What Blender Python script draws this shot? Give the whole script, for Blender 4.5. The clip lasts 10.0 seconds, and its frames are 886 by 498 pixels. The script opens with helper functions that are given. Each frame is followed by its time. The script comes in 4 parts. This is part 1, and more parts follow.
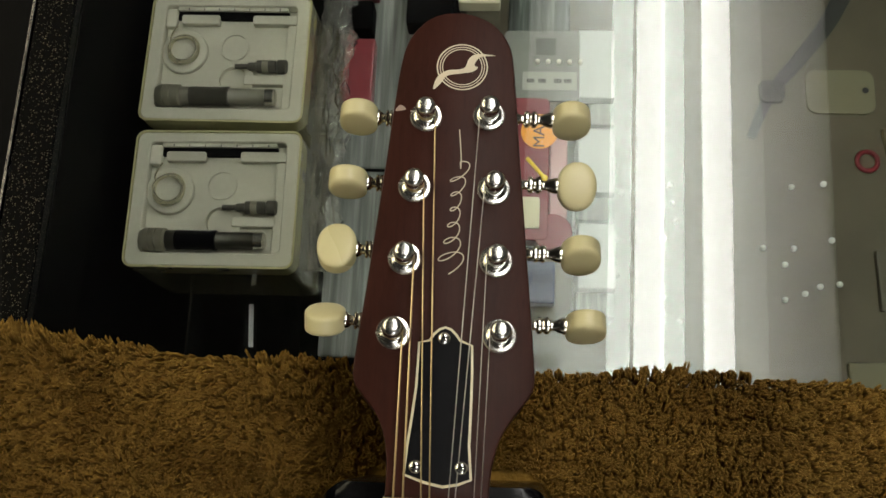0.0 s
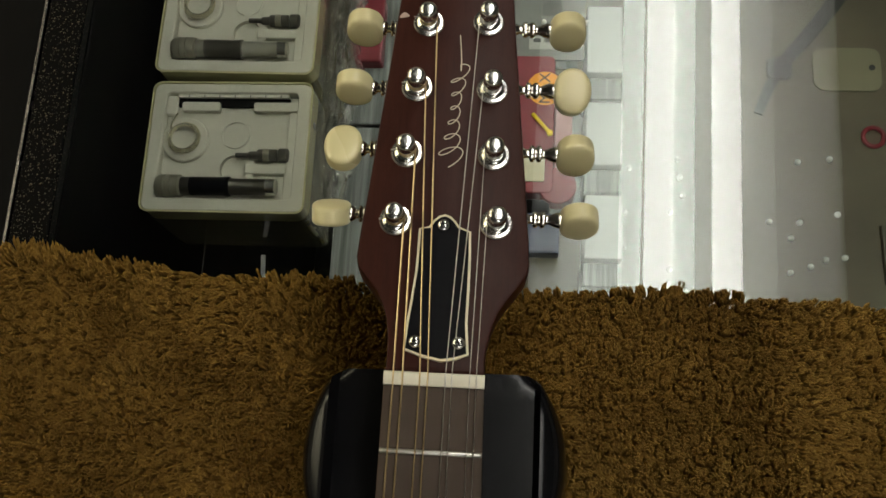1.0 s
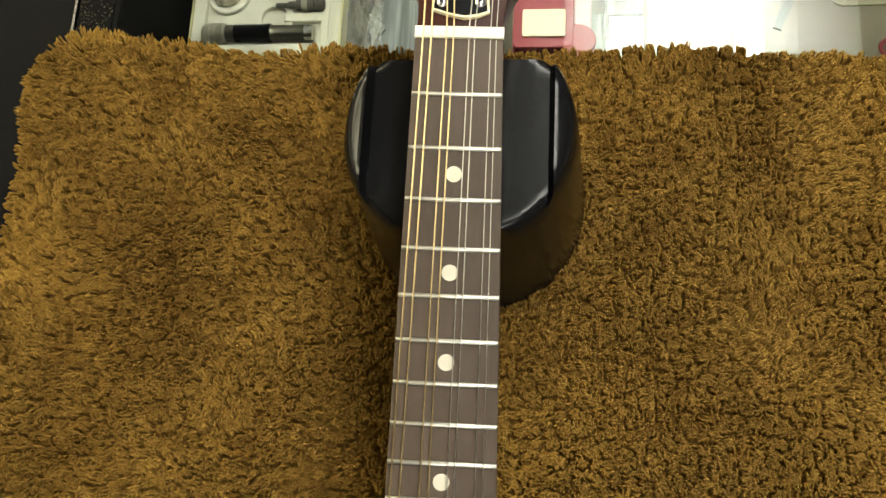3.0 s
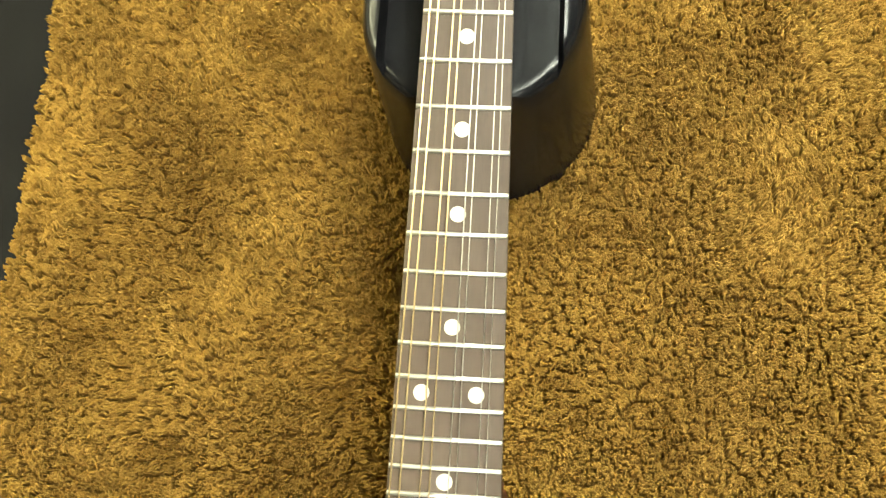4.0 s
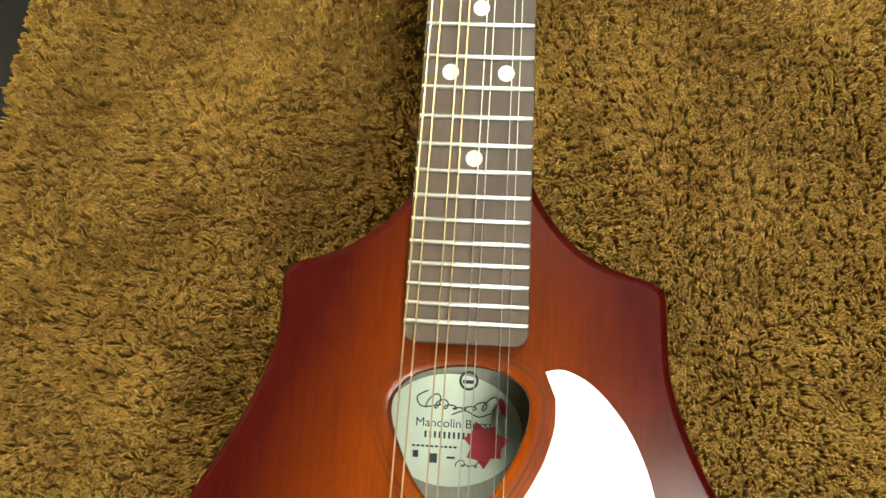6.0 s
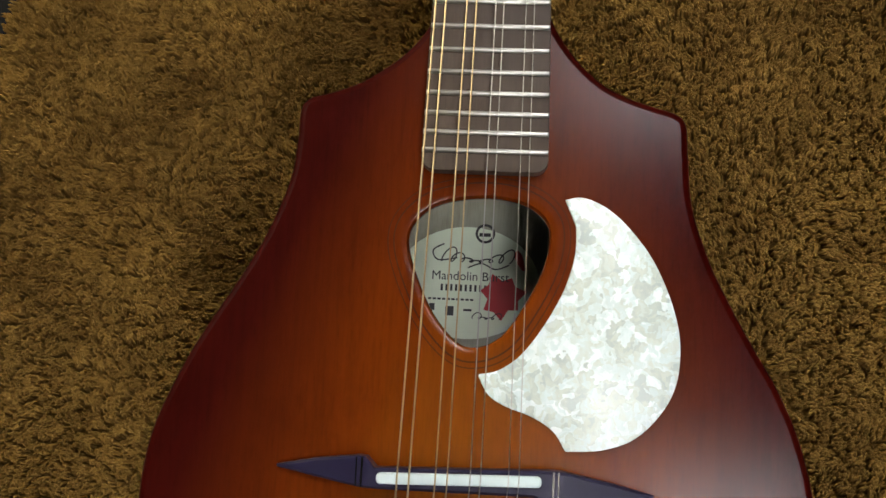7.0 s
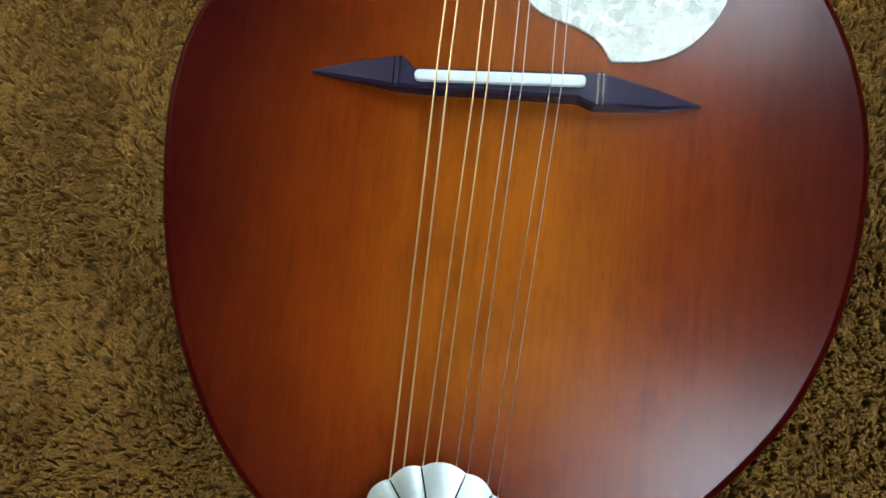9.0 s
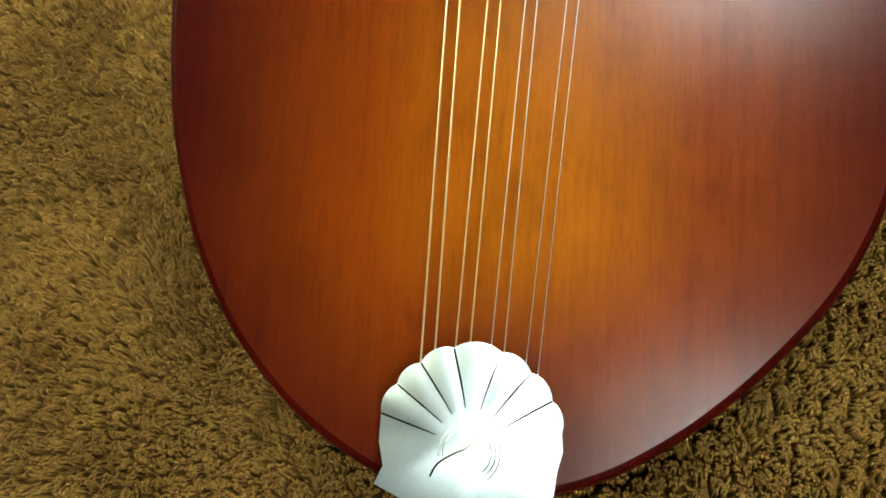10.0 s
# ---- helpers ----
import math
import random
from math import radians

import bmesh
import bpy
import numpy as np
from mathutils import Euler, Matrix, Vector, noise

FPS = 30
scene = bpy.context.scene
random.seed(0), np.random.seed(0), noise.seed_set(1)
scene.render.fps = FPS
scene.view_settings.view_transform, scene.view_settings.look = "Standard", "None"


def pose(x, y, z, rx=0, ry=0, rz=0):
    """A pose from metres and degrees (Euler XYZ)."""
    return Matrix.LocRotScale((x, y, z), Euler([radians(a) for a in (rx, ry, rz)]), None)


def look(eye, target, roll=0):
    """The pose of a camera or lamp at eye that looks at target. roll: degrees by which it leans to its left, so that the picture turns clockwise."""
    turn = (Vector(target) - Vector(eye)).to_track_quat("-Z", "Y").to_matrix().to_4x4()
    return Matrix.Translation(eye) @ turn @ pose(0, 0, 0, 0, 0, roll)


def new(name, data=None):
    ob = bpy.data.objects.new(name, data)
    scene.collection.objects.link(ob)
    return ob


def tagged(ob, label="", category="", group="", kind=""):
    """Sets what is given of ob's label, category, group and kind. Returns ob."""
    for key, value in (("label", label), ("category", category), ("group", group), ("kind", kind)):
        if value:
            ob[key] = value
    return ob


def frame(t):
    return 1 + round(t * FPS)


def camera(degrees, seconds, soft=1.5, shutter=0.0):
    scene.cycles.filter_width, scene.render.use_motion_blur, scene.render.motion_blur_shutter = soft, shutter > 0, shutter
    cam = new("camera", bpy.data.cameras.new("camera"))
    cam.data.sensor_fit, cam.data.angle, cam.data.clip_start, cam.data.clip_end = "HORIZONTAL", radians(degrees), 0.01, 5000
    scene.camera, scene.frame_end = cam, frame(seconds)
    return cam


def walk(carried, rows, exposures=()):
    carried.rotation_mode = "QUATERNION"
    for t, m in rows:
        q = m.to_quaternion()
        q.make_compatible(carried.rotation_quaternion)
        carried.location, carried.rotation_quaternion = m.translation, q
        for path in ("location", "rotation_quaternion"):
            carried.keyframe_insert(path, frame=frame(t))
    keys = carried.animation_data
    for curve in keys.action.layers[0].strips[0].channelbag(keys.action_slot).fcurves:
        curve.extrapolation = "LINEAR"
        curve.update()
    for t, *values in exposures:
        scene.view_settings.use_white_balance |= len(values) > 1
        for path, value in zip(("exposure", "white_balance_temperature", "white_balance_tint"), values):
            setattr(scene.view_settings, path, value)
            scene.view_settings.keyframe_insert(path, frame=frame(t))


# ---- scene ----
from mathutils import geometry

cam = camera(51.1, 10.0)
# The mandolin's own frame: nut at its origin, neck along +y, fingerboard in its plane z = 0.
PLACE = pose(0.00710, -0.02008, 1.13754, 9.841, 3.519, 0.000)
PATH = [
    (0, (0.002, 0.053, 0.27), (-0.02, 0.224, -1.722), -5.0),
    (0.5, (0.003, 0.036, 0.274), (-0.03, 0.207, -1.719), -8.0),
    (1, (0.008, 0.016, 0.282), (-0.043, 0.197, -1.709), -13.0),
    (1.5, (0.01, -0.012, 0.289), (-0.058, 0.181, -1.7), -16.8),
    (2, (0.009, -0.044, 0.294), (-0.075, 0.157, -1.694), -20.0),
    (2.5, (0.013, -0.075, 0.302), (-0.083, 0.134, -1.685), -22.4),
    (3, (0.016, -0.107, 0.307), (-0.104, 0.114, -1.677), -26.3),
    (4.3, (0.022, -0.174, 0.315), (-0.151, 0.064, -1.663), -33.2),
    (4.5, (0.022, -0.184, 0.317), (-0.155, 0.06, -1.66), -33.4),
    (5, (0.022, -0.21, 0.311), (-0.165, 0.038, -1.665), -34.5),
    (5.5, (0.02, -0.24, 0.303), (-0.157, 0.006, -1.674), -33.1),
    (5.7, (0.018, -0.25, 0.3), (-0.146, -0.012, -1.678), -31.8),
    (6.8, (0.009, -0.314, 0.288), (-0.14, -0.047, -1.689), -26.3),
    (7, (0.01, -0.324, 0.286), (-0.14, -0.059, -1.69), -26.9),
    (7.5, (0.015, -0.357, 0.283), (-0.147, -0.079, -1.691), -27.3),
    (8, (0.015, -0.386, 0.278), (-0.159, -0.091, -1.693), -26.9),
    (8.5, (0.012, -0.413, 0.271), (-0.168, -0.123, -1.7), -27.9),
    (9, (0.008, -0.443, 0.261), (-0.168, -0.165, -1.712), -27.2),
    (9.5, (0.006, -0.467, 0.248), (-0.203, -0.178, -1.72), -30.5),
    (10, (0.008, -0.481, 0.239), (-0.22, -0.155, -1.721), -32.3),
]
EXPOSURES = [
    (0.0, -0.6, 6850, 15),
    (1.0, -0.75, 6850, 15),
    (1.5, -0.9, 6800, 15),
    (2.0, -0.2, 6800, 14),
    (2.5, 0.5, 6900, 14),
    (3.0, 0.9, 7000, 11),
    (4.5, 2.45, 7200, 0),
    (5.0, 2.2, 10400, 26),
    (5.5, 2.12, 7300, 3),
    (7.0, 0.18, 6300, 21),
    (7.5, 0.22, 5850, 14),
    (8.0, 0.27, 5700, 16),
    (9.0, 0.48, 5600, 15),
    (9.5, 0.7, 5700, 9),
    (10.0, 1.02, 6200, 5),
]
walk(cam, [(t, PLACE @ look(eye, target, roll)) for t, eye, target, roll in PATH], EXPOSURES)

# ---- light ----
world = bpy.data.worlds.new("shop_air")
world.use_nodes = True
world.node_tree.nodes["Background"].inputs[0].default_value = (0.02, 0.02, 0.02, 1)
scene.world = world
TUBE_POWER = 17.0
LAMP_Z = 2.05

# ---- materials ----
MM = 0.001


def rgb(r, g, b):
    return (r, g, b, 1.0)


class Nodes:
    """A small helper to lay out a procedural material."""

    def __init__(self, name):
        self.mat = bpy.data.materials.new(name)
        self.mat.use_nodes = True
        self.tree = self.mat.node_tree
        self.bsdf = self.tree.nodes["Principled BSDF"]

    def add(self, kind, **values):
        node = self.tree.nodes.new(kind)
        for key, value in values.items():
            node.inputs[key].default_value = value
        return node

    def link(self, a, b):
        self.tree.links.new(a, b)

    def coord(self, stretch=(1, 1, 1)):
        tc = self.add("ShaderNodeTexCoord")
        mp = self.add("ShaderNodeMapping")
        mp.inputs["Scale"].default_value = stretch
        self.link(tc.outputs["Object"], mp.inputs["Vector"])
        return mp.outputs["Vector"]

    def noise(self, vec, scale, detail=4.0, rough=0.55):
        n = self.add("ShaderNodeTexNoise", Scale=scale, Detail=detail, Roughness=rough)
        self.link(vec, n.inputs["Vector"])
        return n.outputs["Fac"]

    def ramp(self, fac, stops, ease=False):
        r = self.add("ShaderNodeValToRGB")
        el = r.color_ramp.elements
        r.color_ramp.interpolation = "EASE" if ease else "LINEAR"
        el[0].position, el[0].color = stops[0]
        el[1].position, el[1].color = stops[-1]
        for pos, col in stops[1:-1]:
            e = el.new(pos)
            e.color = col
        self.link(fac, r.inputs["Fac"])
        return r.outputs["Color"]

    def mix(self, fac, a, b, mode="MIX"):
        m = self.tree.nodes.new("ShaderNodeMix")
        m.data_type, m.blend_type = "RGBA", mode
        for sock, value in ((m.inputs[0], fac), (m.inputs[6], a), (m.inputs[7], b)):
            if hasattr(value, "is_linked"):
                self.link(value, sock)
            else:
                sock.default_value = value
        return m.outputs[2]

    def math(self, op, a, b=0.0):
        m = self.tree.nodes.new("ShaderNodeMath")
        m.operation = op
        for sock, value in ((m.inputs[0], a), (m.inputs[1], b)):
            if hasattr(value, "is_linked"):
                self.link(value, sock)
            else:
                sock.default_value = value
        return m.outputs[0]

    def span(self, value, a, b, c, d):
        m = self.add("ShaderNodeMapRange")
        self.link(value, m.inputs[0])
        for k, v in zip((1, 2, 3, 4), (a, b, c, d)):
            m.inputs[k].default_value = v
        return m.outputs[0]

    def bump(self, height, strength, distance=0.001):
        b = self.add("ShaderNodeBump", Strength=strength, Distance=distance)
        self.link(height, b.inputs["Height"])
        self.link(b.outputs["Normal"], self.bsdf.inputs["Normal"])

    def colour(self, value):
        if hasattr(value, "is_linked"):
            self.link(value, self.bsdf.inputs["Base Color"])
        else:
            self.bsdf.inputs["Base Color"].default_value = value

    def rough(self, value):
        if hasattr(value, "is_linked"):
            self.link(value, self.bsdf.inputs["Roughness"])
        else:
            self.bsdf.inputs["Roughness"].default_value = value


def plain(name, col, rough=0.5, metal=0.0, var=0.12, scale=120.0, bump=0.05, coat=0.0, gloss=0.5):
    """A surface with fine grain, broad stains and uneven gloss."""
    n = Nodes(name)
    v = n.coord()
    fine, broad = n.noise(v, scale), n.noise(v, scale * 0.09, 3.0)
    dark = tuple(c * (1 - var) for c in col[:3]) + (1,)
    light = tuple(min(1, c * (1 + var)) for c in col[:3]) + (1,)
    both = n.math("ADD", n.math("MULTIPLY", fine, 0.5), n.math("MULTIPLY", broad, 0.5))
    n.colour(n.ramp(both, [(0.3, dark), (0.7, light)]))
    n.rough(n.span(broad, 0.3, 0.7, max(0.02, rough * 0.85), min(1, rough * 1.15)))
    n.bsdf.inputs["Metallic"].default_value = metal
    n.bsdf.inputs["Coat Weight"].default_value = coat
    n.bsdf.inputs["Specular IOR Level"].default_value = gloss
    if bump:
        n.bump(fine, bump, 0.0006)
    return n.mat


def burst_wood(name, centre, middle, edge, rough, has_burst=True, gloss=0.4):
    """Satin stained wood: fine grain along the string direction, sunburst from amber to dark cherry."""
    n = Nodes(name)
    grain = n.noise(n.coord((420, 22, 60)), 1.0, 5.0, 0.6)
    pores = n.noise(n.coord((1500, 140, 300)), 1.0, 2.0)
    cloud = n.noise(n.coord((9, 5, 9)), 1.0, 3.0)
    if has_burst:
        tc = n.add("ShaderNodeTexCoord")
        sep = n.add("ShaderNodeSeparateXYZ")
        n.link(tc.outputs["Object"], sep.inputs[0])
        x, y = n.math("ADD", sep.outputs[0], -0.004), sep.outputs[1]
        half = n.span(y, -0.365, -0.235, 0.106, 0.064)
        u = n.math("DIVIDE", n.math("ABSOLUTE", x), half)
        below = n.span(y, -0.43, -0.515, 0.0, 1.0)
        above = n.span(y, -0.40, -0.205, 0.0, 0.72)
        v = n.math("MAXIMUM", below, above)
        r = n.math("SQRT", n.math("ADD", n.math("MULTIPLY", u, u), n.math("MULTIPLY", v, v)))
        r = n.math("ADD", r, n.math("MULTIPLY", n.math("SUBTRACT", cloud, 0.5), 0.16))
        base = n.ramp(r, [(0.1, centre), (0.43, middle), (0.68, tuple(0.4 * a + 0.6 * b for a, b in zip(middle, edge))), (0.92, edge)])
    else:
        base = n.ramp(cloud, [(0.3, centre), (0.7, edge)])
    smudge = n.noise(n.coord((55, 34, 40)), 1.0, 6.0, 0.65)
    base = n.mix(0.7, base, n.ramp(smudge, [(0.3, rgb(0.72, 0.66, 0.6)), (0.5, rgb(1, 1, 1)), (0.75, rgb(1.12, 1.12, 1.12))]), "MULTIPLY")
    shade = n.ramp(grain, [(0.25, rgb(0.74, 0.7, 0.68)), (0.5, rgb(0.97, 0.97, 0.97)), (0.8, rgb(1.12, 1.1, 1.05))])
    spots = n.ramp(pores, [(0.3, rgb(0.86, 0.84, 0.82)), (0.5, rgb(1, 1, 1))])
    n.colour(n.mix(1.0, n.mix(0.75, base, shade, "MULTIPLY"), spots, "MULTIPLY"))
    satin = n.span(cloud, 0.0, 1.0, rough * 0.85, rough * 1.15)
    n.rough(satin)
    n.bsdf.inputs["Specular IOR Level"].default_value = gloss
    n.bump(pores, 0.02, 0.0003)
    return n.mat


def glass_mat(name, tint=(0.93, 0.98, 0.96, 1), rough=0.0):
    n = Nodes(name)
    n.colour(tint)
    n.rough(rough)
    n.bsdf.inputs["Transmission Weight"].default_value = 1.0
    n.bsdf.inputs["IOR"].default_value = 1.5
    return n.mat


def glow(name, col, power):
    n = Nodes(name)
    n.colour(col)
    n.bsdf.inputs["Emission Color"].default_value = col
    n.bsdf.inputs["Emission Strength"].default_value = power
    return n.mat


def pearl(name):
    """Swirled mother-of-pearl plastic."""
    n = Nodes(name)
    v = n.coord()
    warp = n.add("ShaderNodeTexNoise", Scale=140.0, Detail=3.0)
    n.link(v, warp.inputs["Vector"])
    moved = n.add("ShaderNodeVectorMath")
    moved.operation = "MULTIPLY_ADD"
    n.link(warp.outputs["Color"], moved.inputs[0])
    moved.inputs[1].default_value = (0.013, 0.013, 0.013)
    n.link(v, moved.inputs[2])
    tones = []
    for scale in (250.0, 470.0):
        cells = n.add("ShaderNodeTexVoronoi", Scale=scale)
        n.link(moved.outputs[0], cells.inputs["Vector"])
        sep = n.add("ShaderNodeSeparateXYZ")
        n.link(cells.outputs["Color"], sep.inputs[0])
        tones.append(sep.outputs[0])
    silk = n.noise(n.coord((420, 190, 300)), 1.0, 4.0)
    tone = n.math("ADD", n.math("ADD", n.math("MULTIPLY", tones[0], 0.4), n.math("MULTIPLY", tones[1], 0.25)), n.math("MULTIPLY", silk, 0.35))
    n.colour(n.ramp(tone, [(0.24, rgb(0.47, 0.55, 0.51)), (0.4, rgb(0.6, 0.66, 0.57)), (0.55, rgb(0.64, 0.75, 0.72)), (0.78, rgb(0.86, 0.92, 0.9))]))
    n.rough(n.span(tones[0], 0, 1, 0.2, 0.4))
    return n.mat


def pile_mat(name):
    """Wool strands, each with its own tone, with broad worn patches and small stains."""
    n = Nodes(name)
    geo = n.add("ShaderNodeNewGeometry")
    tone = n.ramp(geo.outputs["Random Per Island"], [(0.0, rgb(0.232, 0.131, 0.028)), (0.5, rgb(0.252, 0.145, 0.032)), (1.0, rgb(0.274, 0.161, 0.0375))])
    patch = n.noise(n.coord(), 9.0, 4.0)
    stain = n.noise(n.coord(), 42.0, 3.0)
    tone = n.mix(0.8, tone, n.ramp(patch, [(0.3, rgb(0.62, 0.58, 0.55)), (0.68, rgb(1, 1, 1))]), "MULTIPLY")
    tone = n.mix(0.7, tone, n.ramp(stain, [(0.3, rgb(0.6, 0.55, 0.5)), (0.5, rgb(1, 1, 1)), (0.75, rgb(1.12, 1.14, 1.15))]), "MULTIPLY")
    n.colour(tone)
    n.rough(0.9)
    n.bsdf.inputs["Specular IOR Level"].default_value = 0.02
    # thin wool lets part of the light through
    soft = n.add("ShaderNodeBsdfTranslucent")
    n.link(tone, soft.inputs["Color"])
    both = n.add("ShaderNodeMixShader", Fac=0.28)
    n.link(n.bsdf.outputs[0], both.inputs[1])
    n.link(soft.outputs[0], both.inputs[2])
    n.link(both.outputs[0], n.tree.nodes["Material Output"].inputs["Surface"])
    return n.mat


TOP_WOOD = burst_wood("sunburst_satin_wood", rgb(0.25, 0.069, 0.0014), rgb(0.138, 0.0235, 0.0009), rgb(0.036, 0.0027, 0.0015), 0.2, True, 0.29)
SIDE_WOOD = burst_wood("cherry_side_wood", rgb(0.05, 0.005, 0.003), rgb(0.05, 0.005, 0.003), rgb(0.035, 0.0035, 0.002), 0.45, False, 0.1)
EDGE_WOOD = burst_wood("dark_edge_wood", rgb(0.036, 0.002, 0.001), rgb(0.036, 0.002, 0.001), rgb(0.026, 0.0014, 0.0008), 0.36, False, 0.02)
HEAD_WOOD = burst_wood("mahogany_head_wood", rgb(0.038, 0.0105, 0.0066), rgb(0.038, 0.0105, 0.0066), rgb(0.028, 0.0072, 0.0045), 0.42, False, 0.12)
BOARD_WOOD = burst_wood("rosewood_board", rgb(0.068, 0.045, 0.028), rgb(0.07, 0.045, 0.03), rgb(0.042, 0.027, 0.018), 0.5, False, 0.3)
INNER_WOOD = burst_wood("bare_inner_wood", rgb(0.34, 0.34, 0.26), rgb(0.34, 0.33, 0.25), rgb(0.27, 0.27, 0.21), 0.7, False)
IVORY = plain("ivory_plastic", rgb(0.58, 0.52, 0.29), 0.3, var=0.06, scale=60, bump=0.0)
BONE = plain("bone_white", rgb(0.62, 0.58, 0.46), 0.35, var=0.05)
CHROME = plain("chrome", rgb(0.72, 0.71, 0.68), 0.24, 1.0, var=0.04, bump=0.0)
SATIN_METAL = plain("satin_nickel", rgb(0.7, 0.81, 0.8), 0.39, 1.0, var=0.06, scale=900, bump=0.08)
FRET_METAL = plain("fret_nickel", rgb(0.47, 0.455, 0.41), 0.38, 1.0, var=0.04, bump=0.0)
BRONZE = plain("wound_bronze", rgb(0.6, 0.46, 0.25), 0.34, 1.0, var=0.06, bump=0.0)
STEEL = plain("plain_steel", rgb(0.56, 0.54, 0.5), 0.32, 1.0, var=0.04, bump=0.0)
DARK_METAL = plain("dark_nickel", rgb(0.2, 0.19, 0.17), 0.2, 1.0, var=0.1, bump=0.0)
BLACK_PLASTIC = plain("black_plastic", rgb(0.0045, 0.0045, 0.005), 0.2, var=0.2, scale=300, bump=0.0, gloss=0.2)
MATT_BLACK = plain("matt_black", rgb(0.0025, 0.0023, 0.0026), 0.6, var=0.2, gloss=0.04)
EBONY = plain("ebonised_wood", rgb(0.016, 0.013, 0.034), 0.34, var=0.2, scale=400, bump=0.08, gloss=0.35)
SADDLE_WHITE = plain("saddle_white", rgb(0.55, 0.65, 0.64), 0.35, var=0.08, scale=200)
DOT_WHITE = plain("dot_white", rgb(0.5, 0.475, 0.39), 0.35, var=0.04)
PRINT_GOLD = plain("pale_gold_print", rgb(0.6, 0.52, 0.38), 0.45, var=0.05, bump=0.0)
PRINT_INK = plain("black_ink", rgb(0.03, 0.03, 0.03), 0.6, var=0.1, bump=0.0)
PRINT_RED = plain("red_ink", rgb(0.5, 0.03, 0.035), 0.6, var=0.1, bump=0.0)
LABEL_PAPER = plain("label_paper", rgb(0.72, 0.8, 0.64), 0.75, var=0.04, bump=0.03)
CREAM = plain("cream_binding", rgb(0.7, 0.62, 0.42), 0.4, var=0.05, bump=0.0)
PEARL = pearl("pearloid")
PILE = pile_mat("brown_pile")
BACKING = plain("rug_backing", rgb(0.2, 0.113, 0.025), 0.95, var=0.3, scale=900, bump=0.5, gloss=0.0)
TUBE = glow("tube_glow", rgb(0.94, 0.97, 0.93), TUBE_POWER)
PAN = plain("white_enamel", rgb(0.88, 0.88, 0.85), 0.4, var=0.03, bump=0.0)
WALL = plain("wall_paint", rgb(0.5, 0.46, 0.4), 0.8, var=0.08, scale=20)
FLOOR = plain("shop_floor", rgb(0.2, 0.17, 0.14), 0.6, var=0.2, scale=12)
GLASS = glass_mat("counter_glass")
CEILING = plain("dark_ceiling", rgb(0.03, 0.03, 0.028), 0.9, var=0.1, scale=6)
CASE_WHITE = plain("case_lining", rgb(0.125, 0.1, 0.065), 0.6, var=0.25, scale=18, bump=0.0)


def speckle(name):
    """Black laminate with fine glittering flecks."""
    n = Nodes(name)
    v = n.coord()
    cells = n.add("ShaderNodeTexVoronoi", Scale=2100.0)
    n.link(v, cells.inputs["Vector"])
    sep = n.add("ShaderNodeSeparateXYZ")
    n.link(cells.outputs["Color"], sep.inputs[0])
    n.colour(n.ramp(sep.outputs[0], [(0.93, rgb(0.002, 0.002, 0.0022)), (1.0, rgb(0.13, 0.115, 0.08))]))
    n.rough(0.5)
    n.bsdf.inputs["Specular IOR Level"].default_value = 0.03
    return n.mat


def foil(name):
    """Crinkled clear wrapping."""
    n = Nodes(name)
    n.colour(rgb(0.93, 0.92, 0.86))
    n.rough(0.08)
    n.bsdf.inputs["Transmission Weight"].default_value = 0.96
    n.bsdf.inputs["IOR"].default_value = 1.12
    n.bsdf.inputs["Coat Weight"].default_value = 1.0
    n.bsdf.inputs["Coat Roughness"].default_value = 0.12
    n.bump(n.noise(n.coord((1, 0.4, 1)), 70.0, 3.0, 0.5), 0.6, 0.01)
    return n.mat


SHAFT_METAL = plain("shaft_nickel", rgb(0.72, 0.69, 0.6), 0.17, 1.0, var=0.05, bump=0.0)
FACE_BLACK = plain("cover_black", rgb(0.004, 0.004, 0.005), 0.3, var=0.2, bump=0.0, gloss=0.06)
# strong tone noise paints broken highlights into the trim's colour
TRIM_METAL = plain("broken_glint_trim", rgb(0.085, 0.08, 0.085), 0.25, 1.0, var=0.85, scale=260, bump=0.6)
SPECKLE = speckle("black_speckle")
WRAP = foil("clear_wrap")
FOAM = plain("grey_foam", rgb(0.45, 0.43, 0.345), 0.9, var=0.14, scale=420, bump=0.35)
RED_CARD = plain("red_card", rgb(0.2, 0.018, 0.026), 0.35, var=0.12, scale=40)
ORANGE = plain("orange_print", rgb(0.85, 0.33, 0.02), 0.4, var=0.05, bump=0.0)
YELLOW = plain("yellow_plastic", rgb(0.85, 0.6, 0.03), 0.4, var=0.05, bump=0.0)
PINK_CARD = plain("pink_card", rgb(0.5, 0.3, 0.3), 0.35, var=0.12, scale=60)
TAG = plain("cream_tag", rgb(0.62, 0.58, 0.42), 0.7, var=0.05)
BLUE = plain("blue_plastic", rgb(0.045, 0.06, 0.11), 0.35, var=0.1)
WHITE_CARD = plain("white_card", rgb(0.8, 0.79, 0.78), 0.35, var=0.04)


def reflection_streaked(name):
    """Bluish grey with soft lengthwise streaks that paint in crinkled wrap's reflections."""
    n = Nodes(name)
    wide, fine = n.noise(n.coord((70, 5, 20)), 1.0, 3.0), n.noise(n.coord((260, 9, 20)), 1.0, 2.0)
    both = n.math("ADD", n.math("MULTIPLY", wide, 0.6), n.math("MULTIPLY", fine, 0.4))
    n.colour(n.ramp(both, [(0.34, rgb(0.06, 0.062, 0.055)), (0.5, rgb(0.16, 0.17, 0.155)), (0.68, rgb(0.38, 0.4, 0.37))]))
    n.rough(0.35)
    return n.mat


